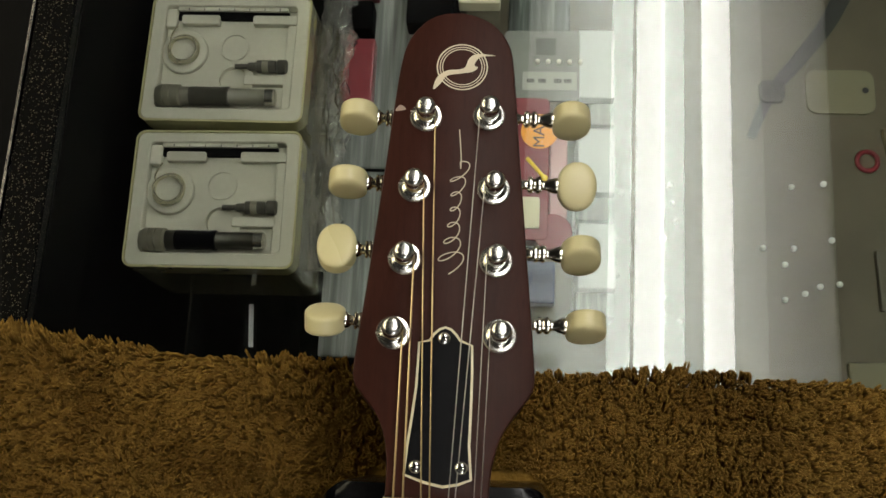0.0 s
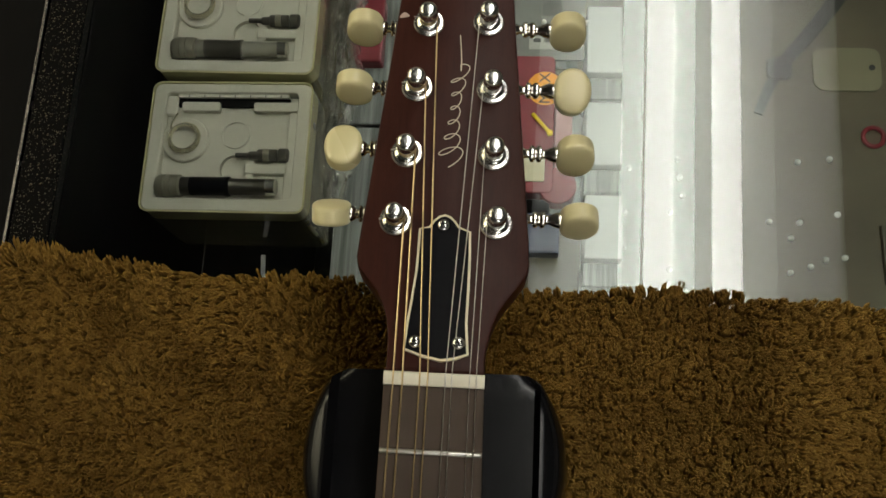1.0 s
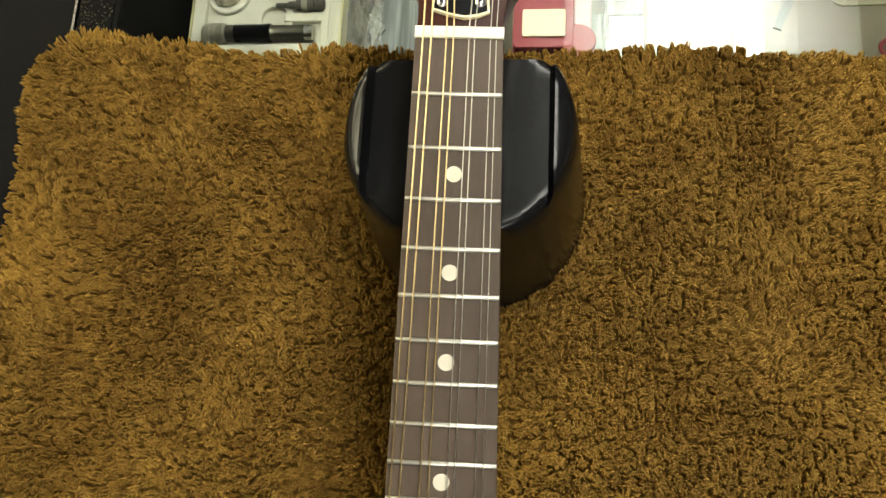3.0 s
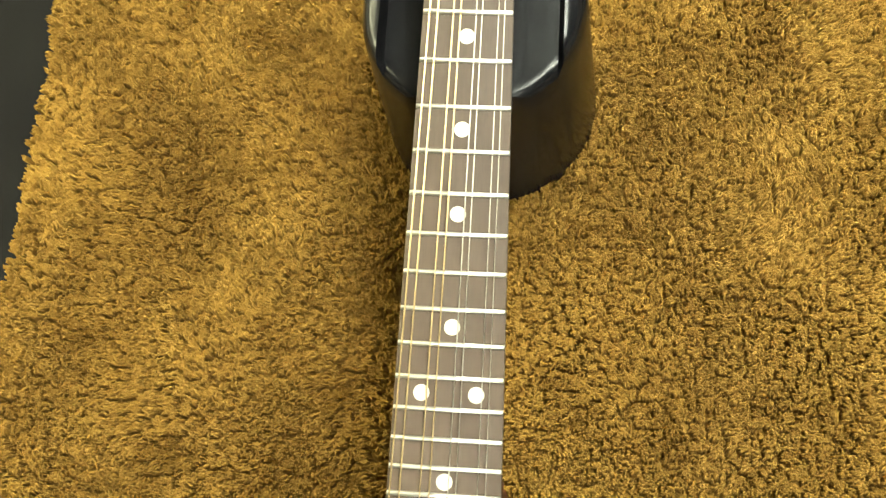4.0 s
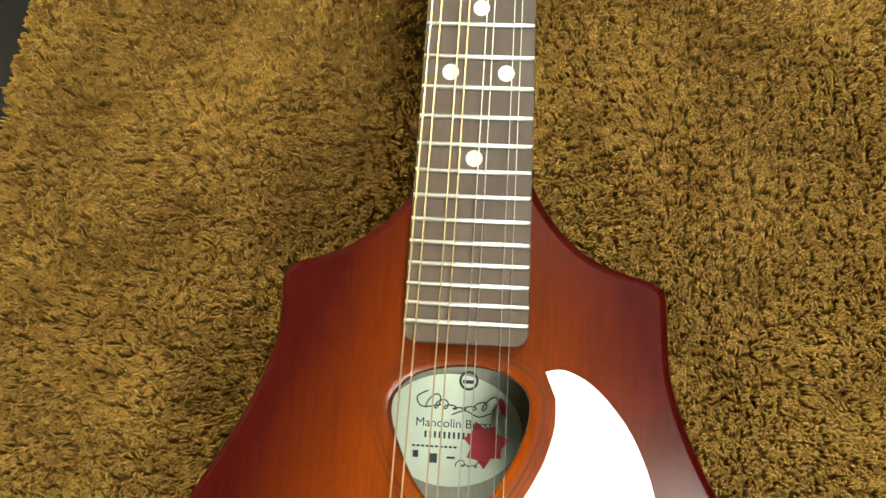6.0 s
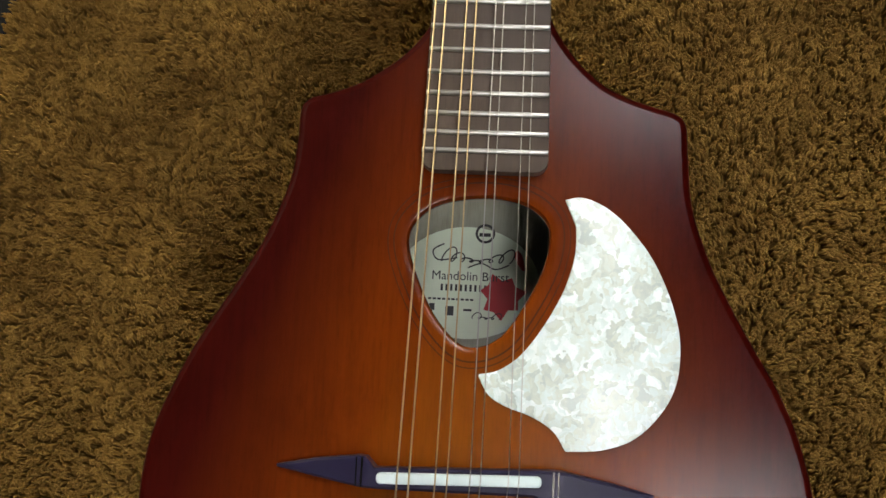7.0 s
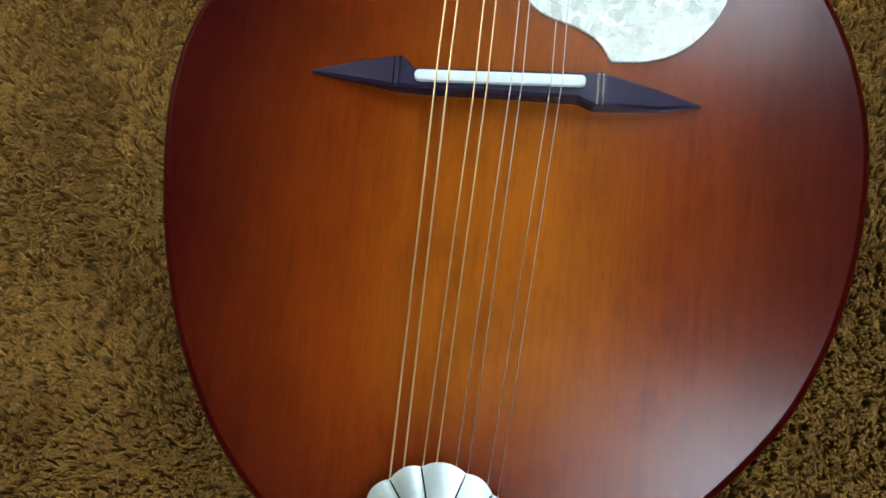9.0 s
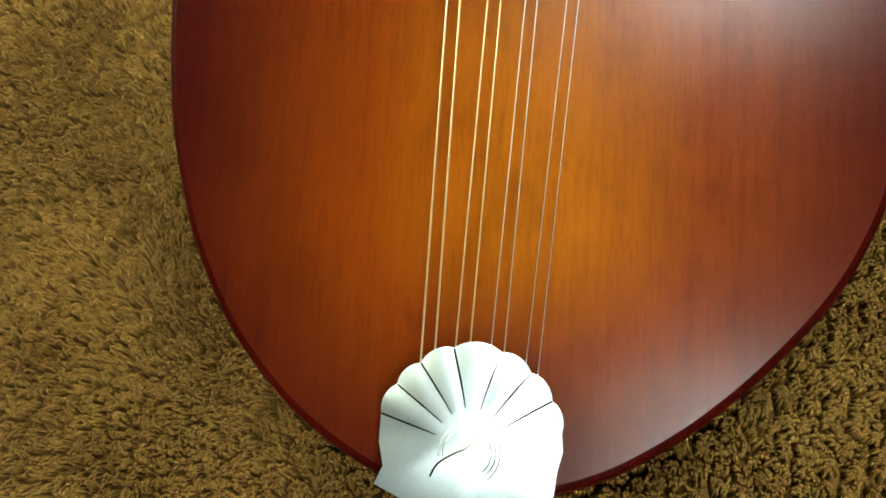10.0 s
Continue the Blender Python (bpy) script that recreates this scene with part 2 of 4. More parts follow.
GREY_CARD = reflection_streaked("grey_card")
OLIVE = plain("clear_box_edge", rgb(0.14, 0.125, 0.06), 0.12, var=0.3, scale=70, coat=0.6)
KIT_METAL = plain("kit_nickel", rgb(0.075, 0.07, 0.056), 0.4, 0.3, var=0.2, bump=0.0)
WIRE = plain("pale_wire", rgb(0.8, 0.76, 0.56), 0.22, 0.75, var=0.1)
RIM = plain("yellowed_rim", rgb(0.4, 0.37, 0.2), 0.12, var=0.2, scale=80, bump=0.1, coat=0.8)
GUN_METAL = plain("gun_metal", rgb(0.1, 0.095, 0.075), 0.32, 0.85, var=0.3, scale=90, bump=0.0)
CAP_METAL = plain("cap_nickel", rgb(0.3, 0.285, 0.22), 0.4, 0.7, var=0.15, bump=0.0)
# paler tube tone with the haze of a clear wrap painted in
HAZED = plain("hazed_tube", rgb(0.19, 0.18, 0.14), 0.3, 0.2, var=0.2, bump=0.0)
BEAD = plain("white_bead", rgb(0.86, 0.85, 0.8), 0.12, var=0.03, bump=0.0)
# glow of the unseen lamps added at the left
DIFFUSER = glow("added_lamp_diffuser", rgb(1.0, 0.97, 0.68), 10.0)
# ---- building helpers ----


def part(name, bm, material, parent, label="", smooth=False):
    me = bpy.data.meshes.new(name)
    bmesh.ops.recalc_face_normals(bm, faces=bm.faces)
    bm.to_mesh(me)
    bm.free()
    me.materials.append(material)
    if smooth:
        for p in me.polygons:
            p.use_smooth = abs(p.normal.z) < 0.99999
        me.set_sharp_from_angle(angle=radians(38))
    ob = new(name, me)
    ob.parent = parent
    if label:
        tagged(ob, label)
    return ob


def thing(name, m, label, category, group="", kind=""):
    ob = new(name)
    ob.empty_display_size = 0.02
    ob.matrix_world = m
    return tagged(ob, label, category, group, kind)


def solid(name, bm, material, label, category, group="", kind="", m=None, smooth=False):
    ob = part(name, bm, material, None, "", smooth)
    if m is not None:
        ob.matrix_world = m
    return tagged(ob, label, category, group, kind)


def spline(ctrl, per=6, closed=True):
    """Catmull-Rom curve through control points of any dimension."""
    p = [np.array(c, float) for c in ctrl]
    n, out = len(p), []
    for i in range(n if closed else n - 1):
        if closed:
            a, b, c, d = p[i - 1], p[i], p[(i + 1) % n], p[(i + 2) % n]
        else:
            a, b, c, d = p[max(i - 1, 0)], p[i], p[i + 1], p[min(i + 2, n - 1)]
        for k in range(per):
            t = k / per
            out.append(0.5 * (2 * b + (c - a) * t + (2 * a - 5 * b + 4 * c - d) * t * t + (3 * b - a - 3 * c + d) * t ** 3))
    if not closed:
        out.append(p[-1])
    return [tuple(q) for q in out]


def offset(loop, dist):
    """A closed 2D loop moved inwards (to the left of a counter-clockwise loop) by dist."""
    q = np.array([p[:2] for p in loop])
    area = 0.5 * np.sum(q[:, 0] * np.roll(q[:, 1], -1) - np.roll(q[:, 0], -1) * q[:, 1])
    tan = np.roll(q, -1, 0) - np.roll(q, 1, 0)
    tan /= np.linalg.norm(tan, axis=1)[:, None] + 1e-9
    nor = np.stack([-tan[:, 1], tan[:, 0]], 1) * (1 if area > 0 else -1)
    return [tuple(v) for v in q + nor * dist]


def ring(bm, loop, z):
    return [bm.verts.new((p[0] * MM, p[1] * MM, (p[2] if len(p) > 2 else z) * MM)) for p in loop]


def skin(bm, a, b, closed=True):
    n = len(a)
    for i in range(n if closed else n - 1):
        j = (i + 1) % n
        bm.faces.new((a[i], a[j], b[j], b[i]))


def plate(loop, profile, cap_top=True, cap_bottom=True):
    """A slab from a closed outline in mm: profile is (inset, z) from top to bottom."""
    bm = bmesh.new()
    rings = [ring(bm, offset(loop, ins) if ins else loop, z) for ins, z in profile]
    for a, b in zip(rings, rings[1:]):
        skin(bm, a, b)
    if cap_top:
        bm.faces.new(rings[0])
    if cap_bottom:
        bm.faces.new(rings[-1])
    return bm


def slab(loop, z0, z1, edge=0.0):
    """A slab between z0 and z1 (mm) with its top edge rounded by edge mm."""
    if edge:
        prof = [(edge, z1), (edge * 0.35, z1 - edge * 0.25), (0, z1 - edge), (0, z0)]
    else:
        prof = [(0, z1), (0, z0)]
    return plate(loop, prof)


def rod(points, radius, sides=8, taper=None):
    """A tube along 3D points in mm."""
    bm = bmesh.new()
    p = [Vector(q) for q in points]
    prev = None
    rings = []
    for i, c in enumerate(p):
        d = (p[min(i + 1, len(p) - 1)] - p[max(i - 1, 0)]).normalized()
        up = Vector((0, 0, 1)) if abs(d.z) < 0.9 else Vector((1, 0, 0))
        if prev is not None:
            up = prev
        s = d.cross(up).normalized()
        u = s.cross(d).normalized()
        prev = u
        r = radius if taper is None else radius * taper[i]
        rings.append([bm.verts.new((c + r * (math.cos(a) * s + math.sin(a) * u)) * MM) for a in (2 * math.pi * k / sides for k in range(sides))])
    for a, b in zip(rings, rings[1:]):
        skin(bm, a, b)
    bm.faces.new(rings[0])
    bm.faces.new(rings[-1])
    return bm


def lathe(profile, sides=20, m=None):
    """A turned solid round z from (radius, z) in mm."""
    bm = bmesh.new()
    rings = [[bm.verts.new((r * MM * math.cos(2 * math.pi * k / sides), r * MM * math.sin(2 * math.pi * k / sides), z * MM)) for k in range(sides)] for r, z in profile]
    for a, b in zip(rings, rings[1:]):
        skin(bm, a, b)
    bm.faces.new(rings[0])
    bm.faces.new(rings[-1])
    if m is not None:
        bmesh.ops.transform(bm, matrix=m, verts=bm.verts)
    return bm


def box(x0, x1, y0, y1, z0, z1, edge=0.0, seg=2):
    """A box in metres with rounded edges."""
    bm = bmesh.new()
    bmesh.ops.create_cube(bm, size=1.0)
    for v in bm.verts:
        v.co = Vector(((x0 + x1) / 2 + v.co.x * (x1 - x0), (y0 + y1) / 2 + v.co.y * (y1 - y0), (z0 + z1) / 2 + v.co.z * (z1 - z0)))
    if edge:
        bmesh.ops.bevel(bm, geom=list(bm.edges), offset=edge, segments=seg, affect="EDGES", profile=0.6)
    return bm


def strip(loop, width, z0, z1):
    """A closed band of that width (mm) inside an outline."""
    bm = bmesh.new()
    inner = offset(loop, width)
    a, b, c, d = ring(bm, loop, z0), ring(bm, loop, z1), ring(bm, inner, z1), ring(bm, inner, z0)
    skin(bm, a, b), skin(bm, b, c), skin(bm, c, d), skin(bm, d, a)
    return bm


def circle(cx, cy, r, n=24):
    return [(cx + r * math.cos(2 * math.pi * k / n), cy + r * math.sin(2 * math.pi * k / n)) for k in range(n)]

# ---- the shop round the counter ----
solid("floor", box(-3.2, 3.2, -3.6, 3.6, -0.1, 0.0), FLOOR, "worn brown shop floor under the counter", "floor", kind="structure")
solid("ceiling", box(-3.2, 3.2, -3.6, 3.6, LAMP_Z + 0.068, LAMP_Z + 0.15), CEILING, "dark shop ceiling over the lamps", "ceiling", kind="structure")
# unseen walls, added to close the room and bounce the lamp light
solid("wall_north", box(-3.2, 3.2, 3.5, 3.6, 0.0, LAMP_Z + 0.068), WALL, "unseen painted wall added to close the room", "wall", kind="structure")
solid("wall_south", box(-3.2, 3.2, -3.6, -3.5, 0.0, LAMP_Z + 0.068), WALL, "unseen painted wall added to close the room", "wall", kind="structure")
solid("wall_west", box(-3.2, -3.1, -3.5, 3.5, 0.0, LAMP_Z + 0.068), WALL, "unseen painted wall added to close the room", "wall", kind="structure")
solid("wall_east", box(3.1, 3.2, -3.5, 3.5, 0.0, LAMP_Z + 0.068), WALL, "unseen painted wall added to close the room", "wall", kind="structure")


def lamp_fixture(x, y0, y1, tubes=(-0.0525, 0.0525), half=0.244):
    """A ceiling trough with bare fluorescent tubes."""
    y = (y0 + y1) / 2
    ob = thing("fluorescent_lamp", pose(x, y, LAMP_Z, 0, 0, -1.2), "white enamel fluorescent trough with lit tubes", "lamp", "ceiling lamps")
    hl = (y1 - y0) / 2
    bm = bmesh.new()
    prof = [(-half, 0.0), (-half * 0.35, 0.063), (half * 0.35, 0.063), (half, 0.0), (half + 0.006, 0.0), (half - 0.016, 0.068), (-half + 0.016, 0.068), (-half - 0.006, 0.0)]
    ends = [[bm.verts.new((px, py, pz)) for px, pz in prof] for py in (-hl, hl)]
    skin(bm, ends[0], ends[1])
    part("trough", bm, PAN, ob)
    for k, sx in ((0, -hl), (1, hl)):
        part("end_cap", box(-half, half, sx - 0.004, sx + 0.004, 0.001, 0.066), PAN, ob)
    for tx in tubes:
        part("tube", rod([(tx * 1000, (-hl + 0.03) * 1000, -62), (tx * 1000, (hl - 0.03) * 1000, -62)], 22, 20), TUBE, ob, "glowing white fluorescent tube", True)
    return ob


def rounded(x0, x1, y0, y1, r, n=5):
    """A rectangle with round corners, in mm."""
    out = []
    for cx, cy, a0 in ((x1 - r, y1 - r, 0), (x0 + r, y1 - r, 90), (x0 + r, y0 + r, 180), (x1 - r, y0 + r, 270)):
        out += [(cx + r * math.cos(radians(a0 + 90 * k / n)), cy + r * math.sin(radians(a0 + 90 * k / n))) for k in range(n + 1)]
    return out


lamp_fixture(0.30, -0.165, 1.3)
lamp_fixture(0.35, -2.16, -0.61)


def added_panel_lamp(x, y):
    """An unseen square lamp with a milky diffuser, added for light from the left."""
    ob = thing("added_panel_lamp", pose(x, y, LAMP_Z + 0.02), "unseen square panel lamp added to brighten the left side", "lamp", "panel lamps")
    part("frame", strip(rounded(-330, 330, -330, 330, 12), 25, 0, 48), PAN, ob, "white metal frame")
    part("diffuser", slab(rounded(-304, 304, -304, 304, 6), 18, 30), DIFFUSER, ob, "glowing milky diffuser of the added lamp")


# four unseen lamps, added to brighten the rug from the left
for x, y in ((-1.17, 0.3), (-1.17, 1.2), (-2.06, 0.3), (-2.06, 1.2)):
    added_panel_lamp(x, y)


# ---- the glass counter ----
pane = solid("counter_glass_top", box(-0.206, 0.95, -1.1, 0.75, 0.992, 1.0, 0.001), GLASS, "clear glass counter top with lamp reflections", "glass top", kind="structure")
pane.visible_shadow = False
shelf = solid("glass_shelf", box(-0.19, 0.94, 0.02, 0.74, 0.796, 0.802, 0.001), GLASS, "clear glass shelf inside the counter", "shelf", kind="structure")
shelf.visible_shadow = False
solid("counter_edge", box(-0.2165, -0.1965, -1.1, 0.75, 0.95, 1.0014, 0.001), SPECKLE, "black speckled edge strip of the counter", "counter edge", kind="structure")
solid("counter_side", box(-0.62, -0.2185, -1.1, 0.75, 0.0, 0.997, 0.003), MATT_BLACK, "black laminate side of the counter", "counter", kind="structure")
solid("case_side", box(-0.2164, -0.2155, -1.1, 0.75, 0.0, 0.9495), MATT_BLACK, "black inner side of the display case", "case wall", kind="structure")
# black sheet added so the edge strip's lit inner face stays dark
solid("edge_black_sheet", box(-0.1964, -0.1958, -1.1, 0.75, 0.9505, 0.9915), MATT_BLACK, "added black sheet over the counter edge's inner face", "lining", kind="structure")
solid("edge_trim", box(-0.2184, -0.2166, -1.1, 0.75, 0.95, 1.0025, 0.0004), TRIM_METAL, "thin bright metal trim along the counter edge", "trim", kind="structure")
solid("case_floor_dark", box(-0.196, -0.03, -1.0, 0.74, 0.40, 0.43), MATT_BLACK, "black lining of the display case", "case floor", kind="structure")
solid("case_floor_pale", box(-0.0295, 0.94, -1.0, 0.74, 0.40, 0.43), CASE_WHITE, "pale lining of the display case", "case floor", kind="structure")
solid("case_back", box(-0.196, 0.95, 0.741, 0.76, 0.0, 0.9915), MATT_BLACK, "black rear panel of the display case", "case wall", kind="structure")
solid("case_front", box(-0.196, 0.95, -1.12, -1.101, 0.0, 0.9915), MATT_BLACK, "black front panel of the display case", "case wall", kind="structure")
solid("case_end", box(0.941, 0.96, -1.1, 0.74, 0.0, 0.9915), MATT_BLACK, "black end panel of the display case", "case wall", kind="structure")

# ---- the mandolin ----
mandolin = thing("mandolin", PLACE, "sunburst mandolin with pearl pickguard lying on the brown rug", "mandolin")

LEFT = [(-15.5, -203.5), (-19.3, -207.5), (-21.6, -211.5), (-25.2, -216.4), (-31.5, -222.6), (-41.5, -229.4), (-51.2, -233.4), (-58.6, -235.6), (-62.0, -240), (-62.4, -251), (-64, -264), (-70, -281), (-77.5, -295.5), (-85.5, -309), (-92.5, -321.5),
        (-98.5, -335), (-102.6, -347), (-104.6, -359.5), (-105, -372.5), (-103.8, -387), (-101.5, -404), (-97.5, -421), (-91.5, -439.5), (-82, -458.5), (-72, -472.5), (-58, -486.5), (-41, -497.8), (-24, -504.5)]
RIGHT = [(15.8, -203), (19.6, -206.5), (21.8, -210.5), (25.2, -216), (31.2, -223.2), (38.3, -229.2), (46, -232.9), (53.3, -235.4), (60.6, -237.6), (64.2, -241.5), (65, -252), (66.5, -268), (71.6, -284), (78, -297.5), (85.5, -311),
         (92.6, -323.2), (98.0, -335), (101.7, -347), (104, -359.5), (104.7, -371.5), (104.0, -385), (102, -400), (98.5, -415), (92.6, -431), (84, -447), (72, -462), (57, -477), (40, -490.2), (20, -500.8)]
BODY = spline(LEFT + [(-4, -506)] + RIGHT[::-1], 5)
HOLE = spline([(-23.3, -282), (-20.8, -275.5), (-13.5, -270.2), (0, -267.7), (12, -269.2), (19.5, -274), (21.5, -281), (19, -292), (12.6, -304.5), (7, -312), (0.5, -315.3), (-6.2, -314.2), (-14.5, -305), (-21, -291.5)], 5)
TOP_Z = -5.0

bm = bmesh.new()
rounding = bmesh.new()
turned = [ring(rounding, offset(BODY, i), z) for i, z in ((3.0, TOP_Z - 0.02), (2.0, TOP_Z - 0.35), (1.2, TOP_Z - 1.0), (0.6, TOP_Z - 2.0), (0.2, TOP_Z - 4.0))]
for a, b in zip(turned, turned[1:]):
    skin(rounding, a, b)
part("rounded_edge", rounding, EDGE_WOOD, mandolin, "dark cherry rounded rim of the top", True)
lip = [ring(bm, offset(HOLE, i), z) for i, z in ((-3.0, TOP_Z), (-2.0, TOP_Z), (-0.7, TOP_Z - 0.4), (0, TOP_Z - 1.5), (0, TOP_Z - 4.0))]
for a, b in zip(lip, lip[1:]):
    skin(bm, a, b)
# the flat face between the rim and the soundhole, without the folds of the inset at the neck
rim_line = np.array([p[:2] for p in BODY])
flat = [p for p in offset(BODY, 3.0) if np.min(np.hypot(rim_line[:, 0] - p[0], rim_line[:, 1] - p[1])) > 2.85]
edge = ring(bm, flat, TOP_Z)
corners = edge + lip[0]
for tri in geometry.tessellate_polygon([[v.co for v in edge], [v.co for v in lip[0]]]):
    bm.faces.new([corners[k] for k in tri])
part("soundboard", bm, TOP_WOOD, mandolin, "amber to dark cherry sunburst top, satin finish", True)

bm = bmesh.new()
up = ring(bm, offset(BODY, 0.2), TOP_Z - 4.0)


def back_z(p):
    return -52 + 9 * max(0.0, min(1.0, (-p[1] - 400) / 105)) ** 1.5 + 6 * max(0.0, (p[1] + 260) / 55)


mid = [bm.verts.new((p[0] * MM, p[1] * MM, (back_z(p) + 6) * MM)) for p in BODY]
low = [bm.verts.new((p[0] * MM, p[1] * MM, back_z(p) * MM)) for p in offset(BODY, 3)]
skin(bm, up, mid), skin(bm, mid, low)
part("side", bm, SIDE_WOOD, mandolin, "dark cherry stained side", True)
bm = bmesh.new()
a = [bm.verts.new((p[0] * MM, p[1] * MM, back_z(p) * MM)) for p in offset(BODY, 3)]
b = [bm.verts.new((p[0] * 0.6 * MM, (-330 + (p[1] + 330) * 0.6) * MM, -0.052)) for p in offset(BODY, 3)]
skin(bm, a, b)
bm.faces.new(b)
part("back", bm, SIDE_WOOD, mandolin, "dark cherry stained back")
# bare wood inside the body: back, sides and the underside of the top
bm = bmesh.new()
a = [bm.verts.new((p[0] * MM, p[1] * MM, back_z(p) * MM + 0.001)) for p in offset(BODY, 4.5)]
b = [bm.verts.new((p[0] * MM, p[1] * MM, TOP_Z * MM - 0.0042)) for p in offset(BODY, 4.5)]
skin(bm, a, b)
c = [bm.verts.new((p[0] * 0.6 * MM, (-330 + (p[1] + 330) * 0.6) * MM, -0.0501)) for p in offset(BODY, 4.5)]
skin(bm, a, c)
bm.faces.new(c)
hub = Vector((0, -292))


def reach_of(loop, angle):
    """Distance from the soundhole's middle to a closed loop, at that angle."""
    d, best = Vector((math.cos(angle), math.sin(angle))), 1e9
    for p, q in zip(loop, loop[1:] + loop[:1]):
        e, f = Vector(p[:2]) - hub, Vector(q[:2]) - Vector(p[:2])
        det = d.x * f.y - d.y * f.x
        if abs(det) > 1e-9:
            t, u = (e.x * f.y - e.y * f.x) / det, (e.x * d.y - e.y * d.x) / det
            if t > 0 and 0 <= u <= 1:
                best = min(best, t)
    return best


rows = [[], []]
for angle in np.linspace(0, 2 * math.pi, 96, endpoint=False):
    for row, loop, grow in ((rows[0], offset(BODY, 5), 0.0), (rows[1], HOLE, 1.2)):
        r = reach_of(loop, angle) + grow
        row.append(bm.verts.new(((hub.x + r * math.cos(angle)) * MM, (hub.y + r * math.sin(angle)) * MM, TOP_Z * MM - 0.0041)))
skin(bm, rows[0], rows[1])
bmesh.ops.triangulate(bm, faces=bm.faces)
part("lining", bm, INNER_WOOD, mandolin, "pale bare wood seen through the soundhole")

# thin dark strips draw the two ring grooves
ROSETTE = plain("rosette_dark", rgb(0.05, 0.01, 0.004), 0.45, gloss=0.1)
for grow, wide in ((4.4, 0.5), (6.4, 0.35)):
    part("rosette_line", strip(offset(HOLE, -grow - wide), wide, TOP_Z - 0.5, TOP_Z + 0.05), ROSETTE, mandolin, "dark line round the soundhole")

# pickguard
GUARD = spline([(26.0, -267.9), (31.5, -267.0), (38.8, -269.9), (46.1, -276.1), (53.4, -285.5), (58.9, -297), (62.2, -309.4), (61.9, -321.8), (58, -331.6), (49.7, -340.7), (39.6, -344.9), (28.6, -345.9)], 5, False)
GUARD += spline([(28.0, -345.3), (24.7, -340.3), (18.4, -336.3), (9.5, -333.2), (4.1, -329.9), (0.9, -324.4)], 5, False)
GUARD += spline([(1.3, -323.7), (7.2, -322.2), (14, -317), (20.7, -307.7), (26.4, -296.6), (29.5, -285.5), (29.6, -276.3)], 5, False)
part("pickguard", slab(GUARD, TOP_Z, TOP_Z + 1.3, 0.4), PEARL, mandolin, "white mother-of-pearl plastic pickguard", True)

# neck and fingerboard
SCALE = 353.0


def fret_y(n):
    return -SCALE * (1 - 2 ** (-n / 12))


def half_w(y):
    return 15.2 + (-y) * 4.9 / 254


bm = bmesh.new()
rows = []
for y in np.linspace(3.5, -214, 16):
    h = half_w(min(y, 0)) - 0.1
    deep = 17 + 5 * max(0, (-y - 150) / 64) ** 2
    rows.append([bm.verts.new((h * math.cos(a) * MM, y * MM, (-4.0 - deep * math.sin(a) ** 0.8) * MM)) for a in np.linspace(0, math.pi, 13)])
for a, b in zip(rows, rows[1:]):
    skin(bm, a, b)
bm.faces.new(rows[0]), bm.faces.new(rows[-1])
part("neck", bm, HEAD_WOOD, mandolin, "dark mahogany neck under the fingerboard", True)

loop = [(-half_w(0), 0), (-half_w(-254), -254.5)] + [(-20.2 + 4.5 * (1 - math.cos(a)), -256.0 - 4.5 * math.sin(a)) for a in np.linspace(0, math.pi / 2, 5)] + [(20.2 - 4.5 * (1 - math.cos(a)), -256.0 - 4.5 * math.sin(a)) for a in np.linspace(math.pi / 2, 0, 5)] + [(half_w(-254), -254.5), (half_w(0), 0)]
board = part("fingerboard", slab(loop, TOP_Z + 0.1, 0.0, 0.3), BOARD_WOOD, mandolin, "dark brown rosewood fingerboard with white dots")
for n in range(1, 23):
    y, h = fret_y(n), half_w(fret_y(n)) - 0.15
    bm = bmesh.new()
    sides = []
    for x in (-h, -h + 0.5, h - 0.5, h):
        lift = 0.55 if abs(x) > h - 0.1 else 1.0
        sides.append([bm.verts.new((x * MM, (y + 0.85 * math.cos(a)) * MM, (lift * math.sin(a)) * MM - 0.00005)) for a in np.linspace(0, math.pi, 7)])
    for a, b in zip(sides, sides[1:]):
        skin(bm, a, b, False)
    bm.faces.new(sides[0]), bm.faces.new(sides[-1])
    part("fret", bm, FRET_METAL, board, "", True)
for n, xs in ((3, (0,)), (5, (0,)), (7, (0,)), (10, (0,)), (12, (-9.2, 9.2)), (15, (0,))):
    y = (fret_y(n) + fret_y(n - 1)) / 2
    for x in xs:
        part("dot", slab(circle(x, y, 2.75), -0.4, 0.06), DOT_WHITE, board, "white round position dot")
part("nut", slab([(-15.3, -0.2), (15.3, -0.2), (15.3, 4.0), (-15.3, 4.0)], -4.5, 1.3, 0.7), BONE, mandolin, "cream bone nut", True)

# headstock, tilted back from the nut
TILTED = pose(0, 0.0130, -0.0031, -12.4)


def on_head(x, y):
    """From the plan of the fingerboard to the headstock's own plane, in mm."""
    return (x, (y - 13) / 0.9767)


HEAD = spline([on_head(*q) for q in ((15.2, 4), (15.4, 10), (16.5, 16.3), (18.3, 21.9), (21.2, 26.8), (25, 31.8))], 4, False)[:-1]
HEAD += spline([on_head(*q) for q in ((27.4, 35.4), (27.9, 39), (27.4, 48), (26.3, 62), (24.7, 80), (23, 100), (21.6, 117), (20.4, 133), (19.3, 144), (17.6, 149.5), (14.2, 154.4), (9.5, 157.7), (3, 159.6), (-3.0, 159.4), (-9, 157),
                                      (-13.7, 152), (-16.4, 146.5), (-17.7, 140), (-18.6, 132), (-19.9, 116), (-21.3, 99), (-23, 80), (-24.6, 62), (-26, 48.5), (-26.7, 39))], 3, False)
